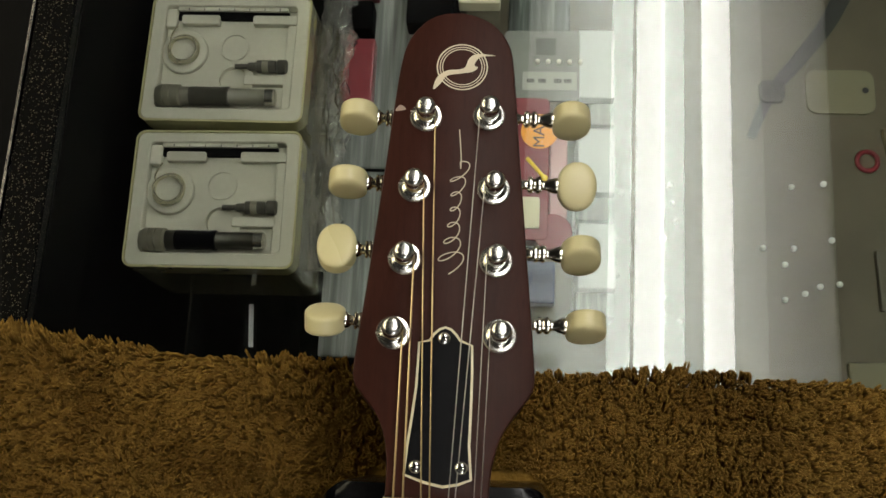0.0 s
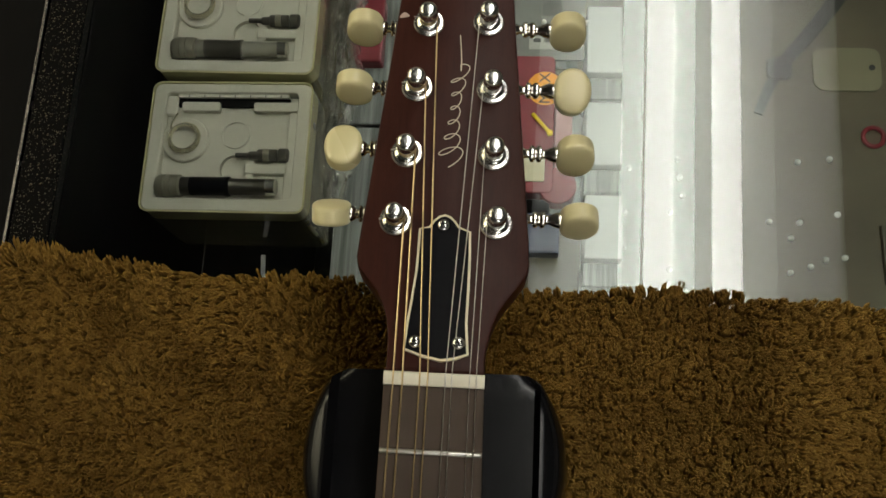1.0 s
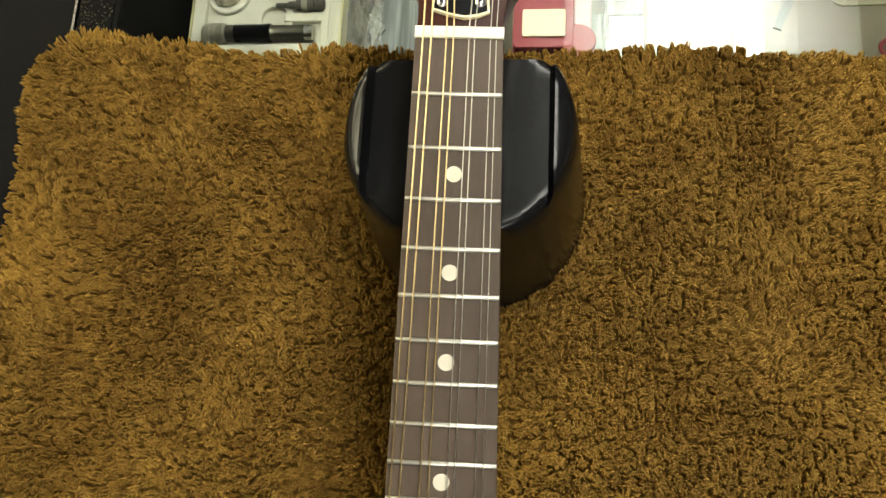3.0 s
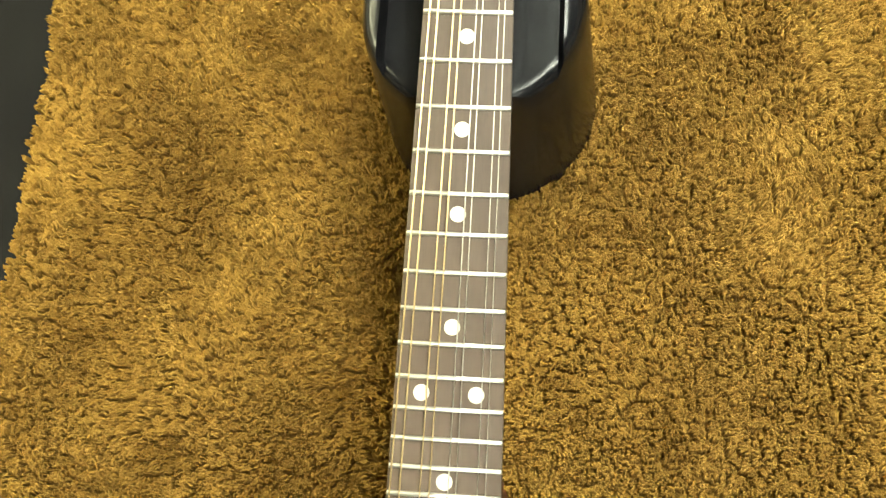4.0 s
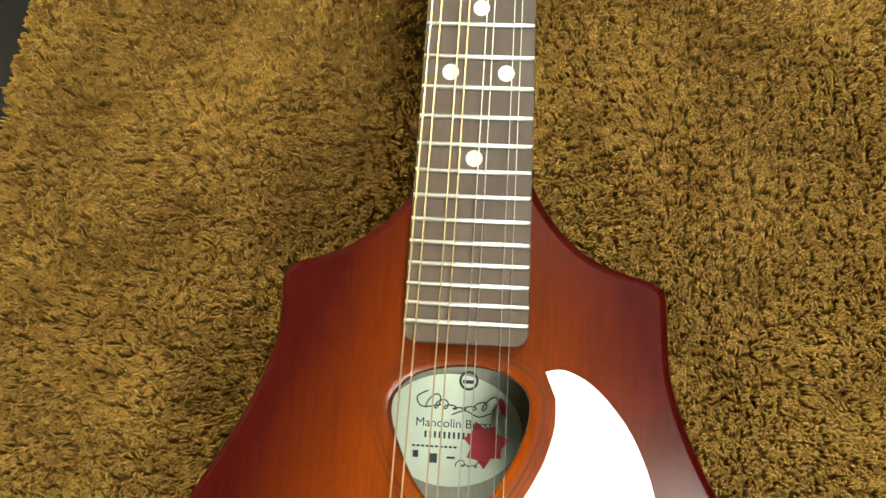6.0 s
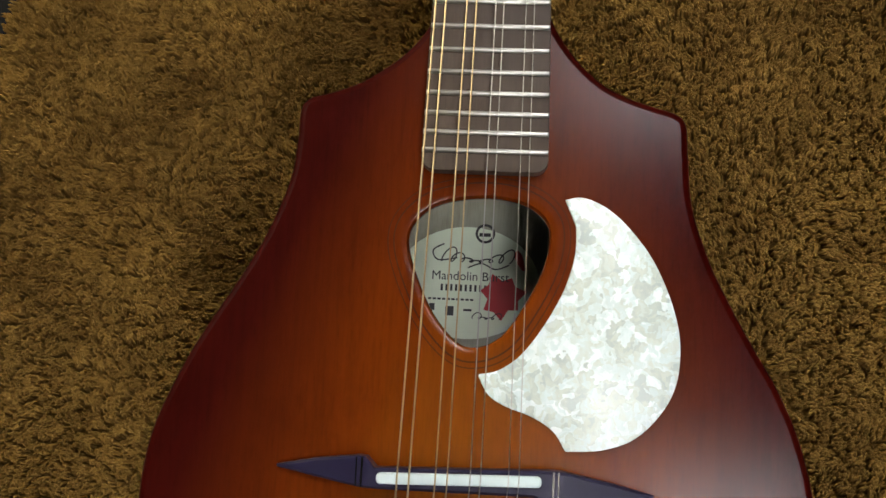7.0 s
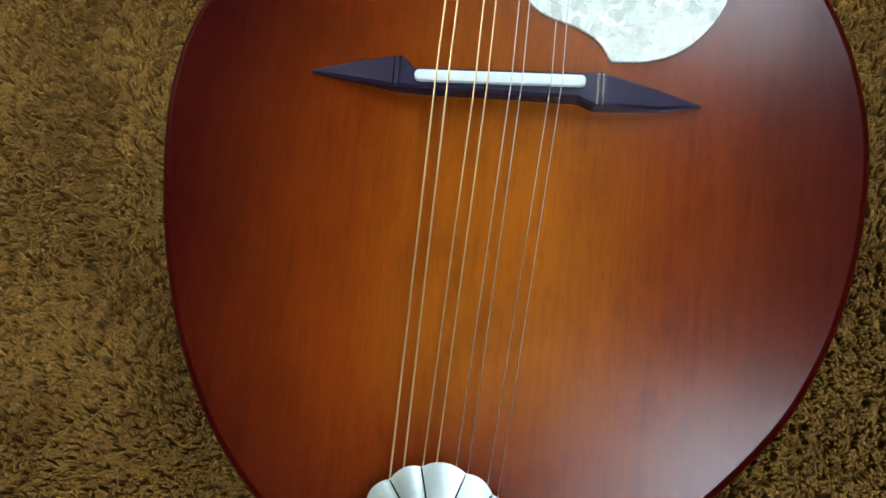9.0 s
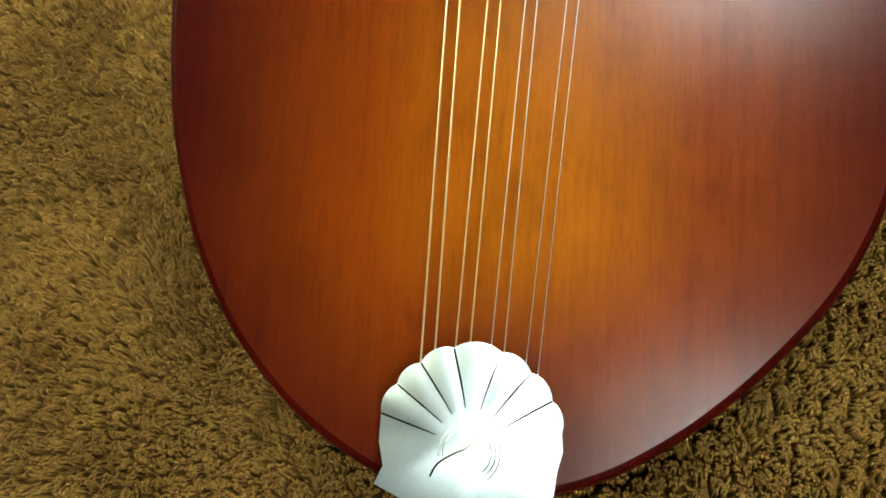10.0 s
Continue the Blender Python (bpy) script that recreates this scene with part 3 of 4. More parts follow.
HEAD += spline([on_head(*q) for q in ((-25.9, 35.6), (-22.8, 32), (-19, 27.5), (-16.3, 21.2), (-15.2, 15), (-14.9, 9), (-15, 4))], 4, False)
head_bm = slab(HEAD, -15, 0, 0.8)
bmesh.ops.transform(head_bm, matrix=TILTED, verts=head_bm.verts)
headstock = part("headstock", head_bm, HEAD_WOOD, mandolin, "dark mahogany headstock, narrow rounded top", True)


def on_front(name, bm, material, label="", parent=None, smooth=False):
    bmesh.ops.transform(bm, matrix=TILTED, verts=bm.verts)
    return part(name, bm, material, parent or headstock, label, smooth)


# string bridge, saddle, tail
BRIDGE = [(-60.3, -354.4), (-48, -351.8), (-34.3, -350.0), (-31.8, -350.3), (-28.9, -353.4), (20.7, -351.6), (24.8, -351.4), (28, -351.6), (41.5, -354.2), (55.2, -357.4), (55.2, -358.0), (43.2, -360.2), (24.1, -361.4), (19.2, -359.4), (-28.1, -359.6), (-33.6, -359.4), (-47.6, -357.3), (-60.3, -355.2)]
bm = bmesh.new()


def bridge_top(x):
    return TOP_Z + 1.2 + 5.6 * max(0.0, min(1.0, (x + 60.5) / 29, (56 - x) / 29))


upper = [p for p in BRIDGE[:10]]
lower = BRIDGE[:9:-1]
rows = []
for x in np.unique(np.concatenate([np.linspace(-60.2, 55.1, 60), [p[0] for p in BRIDGE]])):
    y1 = float(np.interp(x, [p[0] for p in upper], [p[1] for p in upper]))
    y0 = float(np.interp(x, [p[0] for p in lower], [p[1] for p in lower]))
    cut = min(0.8, (y1 - y0) * 0.3)
    z = bridge_top(x)
    rows.append([bm.verts.new((x * MM, y * MM, h * MM)) for y, h in ((y0, TOP_Z), (y0, z - cut), (y0 + cut, z), (y1 - cut, z), (y1, z - cut), (y1, TOP_Z))])
for a, b in zip(rows, rows[1:]):
    skin(bm, a, b)
bm.faces.new(rows[0]), bm.faces.new(rows[-1])
bridge = part("bridge", bm, EBONY, mandolin, "black spindle shaped bridge with white saddle")
SADDLE = [(-3.45 + 0.9995 * x - 0.0314 * y, -355.45 + 0.0314 * x + 0.9995 * y) for x, y in rounded(-24.8, 24.8, -1.7, 1.7, 1.4, 4)]
part("saddle", slab(SADDLE, 0, 3.5, 0.5), SADDLE_WHITE, bridge, "white bone saddle", True)

NUT_X = (-12.3, -9.5, -4.3, -1.9, 3.4, 5.3, 10.7, 12.7)
SAD_X = (-21.8, -18.2, -10.3, -6.7, 0.1, 3.2, 11.5, 14.6)
TAIL = ((-23.7, -471), (-20.2, -469), (-15.0, -467), (-11.3, -466), (-5.9, -466), (-2.6, -468), (3.0, -470), (6.1, -472.5))
POSTS = ((-15.1, 51.2), (-12.9, 74.1), (-11, 97.4), (-8.5, 121.4), (11.9, 122.5), (14.1, 97.6), (15.4, 74.4), (17.0, 51.4))
GAUGE = (0.29, 0.29, 0.24, 0.24, 0.17, 0.17, 0.14, 0.14)
for i in range(8):
    px, py = on_head(*POSTS[i])
    px += 3.0 if i < 4 else -3.0
    end = TILTED @ (Vector((px, py, 4.6)) * MM)
    sx = SAD_X[i]
    sy = -356.0 + (sx + 21) * 0.03
    pts = [tuple(end / MM), (NUT_X[i], 3.6, 1.3 + GAUGE[i]), (NUT_X[i], 0.2, 1.3 + GAUGE[i]), (sx, sy, 3.4 + GAUGE[i]), (TAIL[i][0], TAIL[i][1] - 3, 2.2)]
    part("string", rod(pts, GAUGE[i], 8), BRONZE if i < 4 else STEEL, mandolin, "bronze wound string" if i < 4 else "plain steel string", True)

# shell shaped tailpiece
NOTCH = [(-32.9, -484.5), (-29.3, -477), (-23.5, -471.3), (-15.2, -467.1), (-2.9, -467.7), (4.7, -472.5), (10.2, -479.2), (12.8, -487)]
HUB = (-9.6, -492.0)
shell_edge = [(-33.8, -502.2), (-31.6, -497.5), (-33.0, -491.5)]
for p, q in zip(NOTCH, NOTCH[1:]):
    out = ((p[0] + q[0]) / 2 - HUB[0], (p[1] + q[1]) / 2 - HUB[1])
    size = math.hypot(*out)
    wide = math.dist(p, q)
    for k in range(6):
        t = k / 6
        bulge = wide * 0.17 * math.sin(math.pi * t) ** 0.75 if k else 0
        shell_edge.append((p[0] + (q[0] - p[0]) * t + out[0] / size * bulge, p[1] + (q[1] - p[1]) * t + out[1] / size * bulge))
shell_edge += [NOTCH[-1], (13.2, -491.5), (11.9, -496.5), (11.3, -502.5), (4, -506.5), (-10, -508.6), (-24, -507.0)]
count = len(shell_edge)
bm = bmesh.new()
hub_v = bm.verts.new((HUB[0] * MM, HUB[1] * MM, 6.2 * MM))
shells = []
for s in (0.3, 0.55, 0.75, 0.88, 0.96, 1.0):
    row = []
    for i, p in enumerate(shell_edge):
        z = 6.2 - 3.0 * s ** 2.6
        if 3 <= i <= 44 and s > 0.4:
            z += 0.4 * (math.sin(math.pi * ((i - 3) % 6) / 6) ** 0.6 - 0.5) * (s - 0.4) / 0.6
        if p[1] < -500:
            z -= 3.5 * s * min(1, (-p[1] - 500) / 6)
        row.append(bm.verts.new(((HUB[0] + (p[0] - HUB[0]) * s) * MM, (HUB[1] + (p[1] - HUB[1]) * s) * MM, z * MM)))
    shells.append(row)
for i in range(count):
    bm.faces.new((hub_v, shells[0][i], shells[0][(i + 1) % count]))
for a, b in zip(shells, shells[1:]):
    skin(bm, a, b)
foot = [bm.verts.new((v.co.x, v.co.y, v.co.z - (0.0012 if p[1] > -499 else 0.006))) for v, p in zip(shells[-1], shell_edge)]
skin(bm, shells[-1], foot)
under = [bm.verts.new((HUB[0] * MM + (v.co.x - HUB[0] * MM) * 0.9, HUB[1] * MM + (v.co.y - HUB[1] * MM) * 0.9, v.co.z - 0.0004)) for v in foot]
skin(bm, foot, under)
tail = part("tailpiece", bm, SATIN_METAL, mandolin, "satin silver scallop shell tailpiece", True)
for p in NOTCH:
    line = []
    for s in np.linspace(0.4, 0.99, 7):
        bow = 1.2 * math.sin(math.pi * s) * (1 if p[0] < HUB[0] else -1) * 0.5
        line.append((HUB[0] + (p[0] - HUB[0]) * s + bow, HUB[1] + (p[1] - HUB[1]) * s, 6.15 - 3.0 * s ** 2.6 - 0.35 * (s - 0.4) / 0.6))
    part("groove", rod(line, 0.38, 6, [0.3, 0.6, 0.8, 1, 1, 1, 1]), DARK_METAL, tail, "dark engraved groove")
wing = [(-19.3, -499.2, 5.2), (-17.5, -496, 5.9), (-13.7, -493.4, 6.3), (-10.5, -491.8, 6.35), (-7.5, -488.5, 6.2)]
part("engraving", rod(spline(wing, 4, False), 0.25, 6), DARK_METAL, tail, "engraved curved line")
for r in (5.5, 6.6, 7.7):
    arc = [(-9.8 + r * math.cos(a), -493 + r * math.sin(a), 6.25 - 0.02 * r) for a in np.linspace(-0.9, 0.55, 8)]
    part("engraving", rod(arc, 0.13, 5), DARK_METAL, tail, "engraved curved line")
    if r > 6:
        arc = [(-9.8 + r * math.cos(a), -493 + r * math.sin(a), 6.25 - 0.02 * r) for a in np.linspace(2.2, 3.3, 8)]
        part("engraving", rod(arc, 0.13, 5), DARK_METAL, tail, "engraved curved line")

# bridge collar lines
for x0, x1 in ((-33.2, -32.6), (-34.8, -34.4), (24.6, 25.2), (26.2, 26.6)):
    y0, y1 = (-359.5, -350.0) if x0 < 0 else (-361.5, -351.3)
    part("collar_line", slab([(x0, y0 + 0.4), (x1, y0 + 0.4), (x1, y1 - 0.4), (x0, y1 - 0.4)], 1.0, bridge_top(x0) + 0.25), DARK_METAL, bridge, "fine turned ring on the bridge")

# paper label and its print inside the body
LZ = -49.2
disc = [(-6 + 26 * math.cos(a), -291 + 20.5 * math.sin(a)) for a in np.linspace(0, 2 * math.pi, 40, endpoint=False)]
paper = part("label", slab(disc, LZ - 0.15, LZ), LABEL_PAPER, mandolin, "oval paper label with black print and red leaf")


def bar(x0, x1, y0, y1, material=PRINT_INK, name="print_line", z=LZ):
    return part(name, slab([(x0, y0), (x1, y0), (x1, y1), (x0, y1)], z - 0.1, z + 0.05), material, paper)


def writing(text, x, y, size, material, parent, z, turn=0.0, name="writing"):
    cu = bpy.data.curves.new(name, "FONT")
    cu.body, cu.size, cu.align_x, cu.align_y = text, size * MM, "CENTER", "CENTER"
    cu.extrude = 0.00004
    ob = bpy.data.objects.new(name, cu)
    scene.collection.objects.link(ob)
    me = bpy.data.meshes.new_from_object(ob.evaluated_get(bpy.context.evaluated_depsgraph_get()))
    bpy.data.objects.remove(ob)
    me.transform(pose(x * MM, y * MM, z * MM, 0, 0, turn))
    me.materials.clear()
    me.materials.append(material)
    made = new(name, me)
    made.parent = parent
    return made


def scrawl(x0, x1, y, tall, loops, radius, z, parent, material=PRINT_INK):
    """A looping pen stroke with no letters in it."""
    pts = []
    for k in range(loops * 24 + 1):
        t = k / (loops * 24)
        a = 2 * math.pi * loops * t
        h = tall * (0.55 + 0.45 * math.cos(5 * t + 0.6))
        rise = h * 0.5 * (1 - math.cos(a))
        pts.append((x0 + (x1 - x0) * t - 0.8 * math.sin(a) * (x1 - x0) / loops * 0.5 + 0.45 * rise, y + rise - tall * 0.3, z))
    return part("pen_stroke", rod(pts, radius, 5), material, parent)


scrawl(-15.5, 9, -281.5, 6.5, 7, 0.26, LZ, paper)
part("pen_stroke", rod(spline([(-10, -282, LZ), (-17, -283, LZ), (-19, -279.5, LZ), (-15, -277, LZ)], 5, False), 0.28, 5), PRINT_INK, paper)
part("pen_stroke", rod(spline([(-6, -285.5, LZ), (-1, -283.8, LZ), (4, -285.8, LZ), (9, -284, LZ)], 5, False), 0.25, 5), PRINT_INK, paper)
part("emblem", strip(circle(-0.2, -272.8, 3.6), 0.9, LZ - 0.1, LZ + 0.05), PRINT_INK, paper)
bar(-2.4, 1.8, -273.9, -272.6, name="emblem_bar")
writing("Mandolin Burst", -5.0, -288.8, 4.6, PRINT_INK, paper, LZ + 0.05)
for x in np.arange(-15.6, 3.0, 1.75):
    bar(x, x + 0.8, -294.2, -291.8)
for x in np.arange(-20, -4, 1.7):
    bar(x, x + 1.2, -297.6, -296.9)
bar(-19.5, -17.5, -301.5, -299.0)
bar(-13.5, -10.5, -303.2, -299.8)
bar(-7, -4, -301.4, -300.6)
scrawl(-3.5, 6, -303, 3.2, 4, 0.2, LZ, paper)
leaf = []
for k in range(14):
    a = 2 * math.pi * k / 14 + 0.22
    r = (8.4, 5.9)[k % 2] * (1 + 0.1 * math.sin(3 * a + 1))
    leaf.append((6.8 + r * math.cos(a), -295.5 + r * math.sin(a)))
part("leaf_print", slab(leaf, LZ - 0.1, LZ + 0.08), PRINT_RED, paper, "red leaf print")
part("leaf_print", slab(spline([(11.5, -278.5), (13.6, -280.5), (14.6, -286), (12.2, -284), (10.9, -281)], 3), LZ - 0.1, LZ + 0.08), PRINT_RED, paper, "red leaf print")
# added dark block fills the dark zone at the label's right
part("dark_block", box(0.0225, 0.030, -0.312, -0.262, LZ * MM + 0.001, LZ * MM + 0.006, 0.001), SIDE_WOOD, mandolin, "added dark wood block beside the label")

# headstock fittings
PLATE = [on_head(*q) for q in ((-7.4, 48.4), (-4.2, 49.3), (-3.0, 51.2), (-1.2, 52.8), (0.7, 53.4), (2.6, 52.8), (4.2, 51.3), (5.4, 49.6), (9.2, 48.0), (9.5, 40), (9.5, 30), (9.3, 19), (10.1, 9.6), (6.2, 7.9), (1.6, 7.1), (-4, 8.2), (-10.0, 10.3), (-9.5, 18.3), (-8.6, 26), (-7.7, 35))]
cover = on_front("truss_cover", slab(PLATE, 0.0, 1.6, 0.15), CREAM, "black truss rod cover with cream border")
on_front("black_face", slab(offset(PLATE, 0.8), 1.0, 1.9, 0.1), FACE_BLACK, "glossy black face", cover)
for q in ((0.4, 49.6), (-6.4, 12.7), (6.8, 12.8)):
    hx, hy = on_head(*q)
    bm = lathe([(2.1, 0), (2.1, 0.4), (1.8, 0.9), (1.1, 1.3), (0.3, 1.45)], 16, pose(hx * MM, hy * MM, 0.0018))
    on_front("screw", bm, CHROME, "small domed chrome screw", cover, True)
    for turn in (20, 110):
        slot = box(-0.0011, 0.0011, -0.00022, 0.00022, 0.0010, 0.0013)
        bmesh.ops.transform(slot, matrix=pose(hx * MM, hy * MM, 0.0020, 0, 0, turn), verts=slot.verts)
        on_front("screw_slot", slot, MATT_BLACK, "", cover)

cx, cy = on_head(2.6, 139.6)
for r, w in ((8.5, 0.45), (7.5, 0.3), (6.7, 0.3)):
    on_front("logo_ring", strip(circle(cx, cy, r, 48), w, -0.1, 0.05), PRINT_GOLD, "pale gold printed ring")
bird = spline([on_head(*q) for q in ((-6.7, 131.2), (-5.6, 135.6), (-2.2, 138.2), (1.2, 138.6), (3.6, 139.6), (4.8, 142.8), (7.6, 144.5), (13.5, 144.1), (9.0, 143.6), (7.2, 142.0), (6.6, 140.2), (7.8, 139.6), (6.0, 138.0), (2.0, 137.2), (-2.4, 136.2), (-4.2, 133.6))], 3)
on_front("logo_shape", slab(bird, -0.1, 0.09), PRINT_GOLD, "pale gold printed swoosh")
word = []
for k in range(261):
    t = k / 260
    a = 2 * math.pi * 6.5 * t
    amp = 3.4 * (1 - t) ** 4 + 1.5 + 1.8 * max(0.0, (t - 0.65) / 0.35)
    lift = 1.5 + 0.7 * (1 - t) ** 3
    word.append(on_head(0.8 + 2.4 * t + amp * math.sin(a), 72 + 33 * t - lift * math.cos(a) + 0.45 * amp * math.sin(a)) + (0.02,))
word += [q + (0.02,) for q in spline([on_head(3.4, 104), on_head(3.3, 109), on_head(2.5, 117.4)], 4, False)]
on_front("script_stroke", rod(word, 0.2, 5), PRINT_GOLD, "pale gold looping script print")
chip = on_head(-17.2, 124.2)
on_front("finish_chip", slab(spline([(chip[0] - 1.5, chip[1] - 1), (chip[0], chip[1] + 1.1), (chip[0] + 2, chip[1] - 0.2), (chip[0] + 0.5, chip[1] - 0.9)], 3), -0.1, 0.06), plain("chipped_finish", rgb(0.35, 0.25, 0.2), 0.6, var=0.3), "small pale chip in the finish")

BUTTON_TURN = (57, 12, -87, -85, 80, 16, 72, 80)
BUTTON_Y = (57.2, 80.0, 102.4, 125.3, 126.8, 103.8, 80.8, 58.0)
BUTTON_X = (-37.2, -35.2, -33.3, -31.3, 39.8, 41.5, 42.8, 44.3)


def tuner_button(m):
    """A rounded ivory peg head, oval from the front and waisted from the edge."""
    bm = bmesh.new()
    bmesh.ops.create_icosphere(bm, subdivisions=4, radius=1.0)
    for v in bm.verts:
        x, y, z = v.co
        flat = (abs(x) ** 2.2 + abs(y) ** 2.1) ** (1 / 2.15)
        norm = (flat ** 8 + abs(z) ** 8) ** 0.125
        x, y, z = x / norm, y / norm, z / norm
        thick = 3.8 - 0.6 * y * y - 0.3 * x * x
        v.co = Vector((x * 6.45 * MM, y * 8.15 * MM, z * thick * MM))
    bmesh.ops.transform(bm, matrix=m, verts=bm.verts)
    return bm


for i, q in enumerate(POSTS):
    hx, hy = on_head(*q)
    side = -1 if i < 4 else 1
    base = pose(hx * MM, hy * MM, 0)
    post = on_front("tuning_post", lathe([(2.4, 0.5), (2.4, 2.8), (2.0, 3.5), (2.0, 4.9), (2.4, 5.5), (3.1, 6.0), (3.2, 8.2), (2.95, 9.2), (2.2, 9.8), (0.9, 10.0)], 20, base), CHROME, "chrome tuning post", mandolin, True)
    on_front("washer", lathe([(5.3, 0), (5.3, 0.5), (4.9, 1.0), (4.0, 1.2), (3.8, 2.2), (3.2, 2.7), (2.6, 2.75)], 24, base), CHROME, "round chrome washer", post, True)
    wind = [((hx + 2.75 * math.cos(a)), (hy + 2.75 * math.sin(a)), 5.4 + 0.16 * k) for k, a in enumerate(np.linspace(0, 5.2 * math.pi, 34))]
    on_front("string_winding", rod([(x, y, 3.0 + 1.9 * k / 33) for k, (x, y, _) in enumerate(wind)], GAUGE[i], 6), BRONZE if i < 4 else STEEL, "", post, True)
    if i < 4:
        on_front("string_end", rod([(hx - 2, hy - 0.5, 4.2), (hx - 5, hy - 1.2 + 0.4 * i, 4.0)], GAUGE[i], 6), STEEL, "", post)
    bx, by = on_head(BUTTON_X[i], BUTTON_Y[i])
    bx, by = bx * 1.015, (by - 40) * 1.015 + 40
    zc = -13.0
    inner = (24 if i in (0, 7) else 22.5 if i in (1, 6) else 20 if i in (2, 5) else 18.5) - 3
    length = abs(bx) - 6.2 - inner
    m = pose(side * inner * MM, by * MM, zc * MM, 0, side * 90, 0)
    knob = on_front("tuning_button", tuner_button(pose(bx * MM, by * MM, zc * MM, 0, 0 if side > 0 else 180, 0) @ pose(0, 0, 0, BUTTON_TURN[i])), IVORY, "cream ivory plastic tuning button", mandolin, True)
    prof = [(2.4, 0), (2.7, 2.6), (2.4, 3.4), (1.7, 4.1), (1.7, 4.6), (3.2, 4.9), (3.3, 5.3), (3.1, 5.6), (2.4, 5.8), (2.4, 6.0), (3.1, 6.2), (3.3, 6.5), (3.2, 6.9), (1.8, 7.3), (1.7, 7.9), (2.6, 8.7), (3.1, 9.6), (2.9, 10.4), (2.2, 10.6)]
    stretch = length / 10.0
    on_front("shaft", lathe([(r * 0.87, z * stretch) for r, z in prof], 16, m), SHAFT_METAL, "dark nickel tuner shaft with rings", knob, True)

# ---- neck rest ----
REST = (0.005, -0.0405)
neck_rest = thing("neck_rest", pose(REST[0], REST[1], 1.0), "glossy black plastic neck cradle standing on the rug", "neck rest")
bm = bmesh.new()
RT = 0.0435
cols, count = [], 26
xs = sorted(set([round(RT * math.sin(a), 5) for a in np.linspace(-1.5, 1.5, 30)] + [-0.036, -0.035, -0.034, -0.033, -0.024, 0.024, 0.033, 0.034, 0.035, 0.036]))


def cradle(x, y):
    r = math.hypot(x, y)
    ax = abs(x)
    h = 0.106
    if ax > 0.033:
        h += 0.006 * min(1.0, (ax - 0.033) / 0.002) - 0.12 * max(0.0, ax - 0.035) - 40.0 * max(0.0, ax - 0.035) ** 2
    return h - 0.004 * max(0.0, (r - (RT - 0.0035)) / 0.0035) ** 2


for x in xs:
    span = min(math.sqrt(max(RT * RT - x * x, 1e-8)), 0.0375)
    top_end = min(span, 0.029)
    ys = [(top_end - span) / 2 + (top_end + span) / 2 * math.sin(math.pi / 2 * s) for s in np.linspace(-1, 1, count)]
    cols.append([bm.verts.new((x, y, cradle(x, y))) for y in ys])
for a, b in zip(cols, cols[1:]):
    skin(bm, a, b, False)
rim = [c[0] for c in cols] + cols[-1][1:-1] + [c[-1] for c in cols[::-1]] + cols[0][-2:0:-1]
low = [bm.verts.new((v.co.x * 1.02, v.co.y * 1.02, v.co.z - 0.008)) for v in rim]
base = []
for v in rim:
    full = math.sqrt(max(RT * RT - v.co.x ** 2, 1e-8))
    y = -full if v.co.y < -0.037 else v.co.y
    base.append(bm.verts.new((v.co.x * 1.14, y * 1.14, 0.008)))
skin(bm, rim, low), skin(bm, low, base)
part("cradle", bm, BLACK_PLASTIC, neck_rest, "black moulded cradle with raised side lips", True)
part("foot_pad", slab(circle(0, 0, 47, 32), 4, 9), MATT_BLACK, neck_rest, "matt black rubber foot")

# ---- the kits and packets inside the counter ----


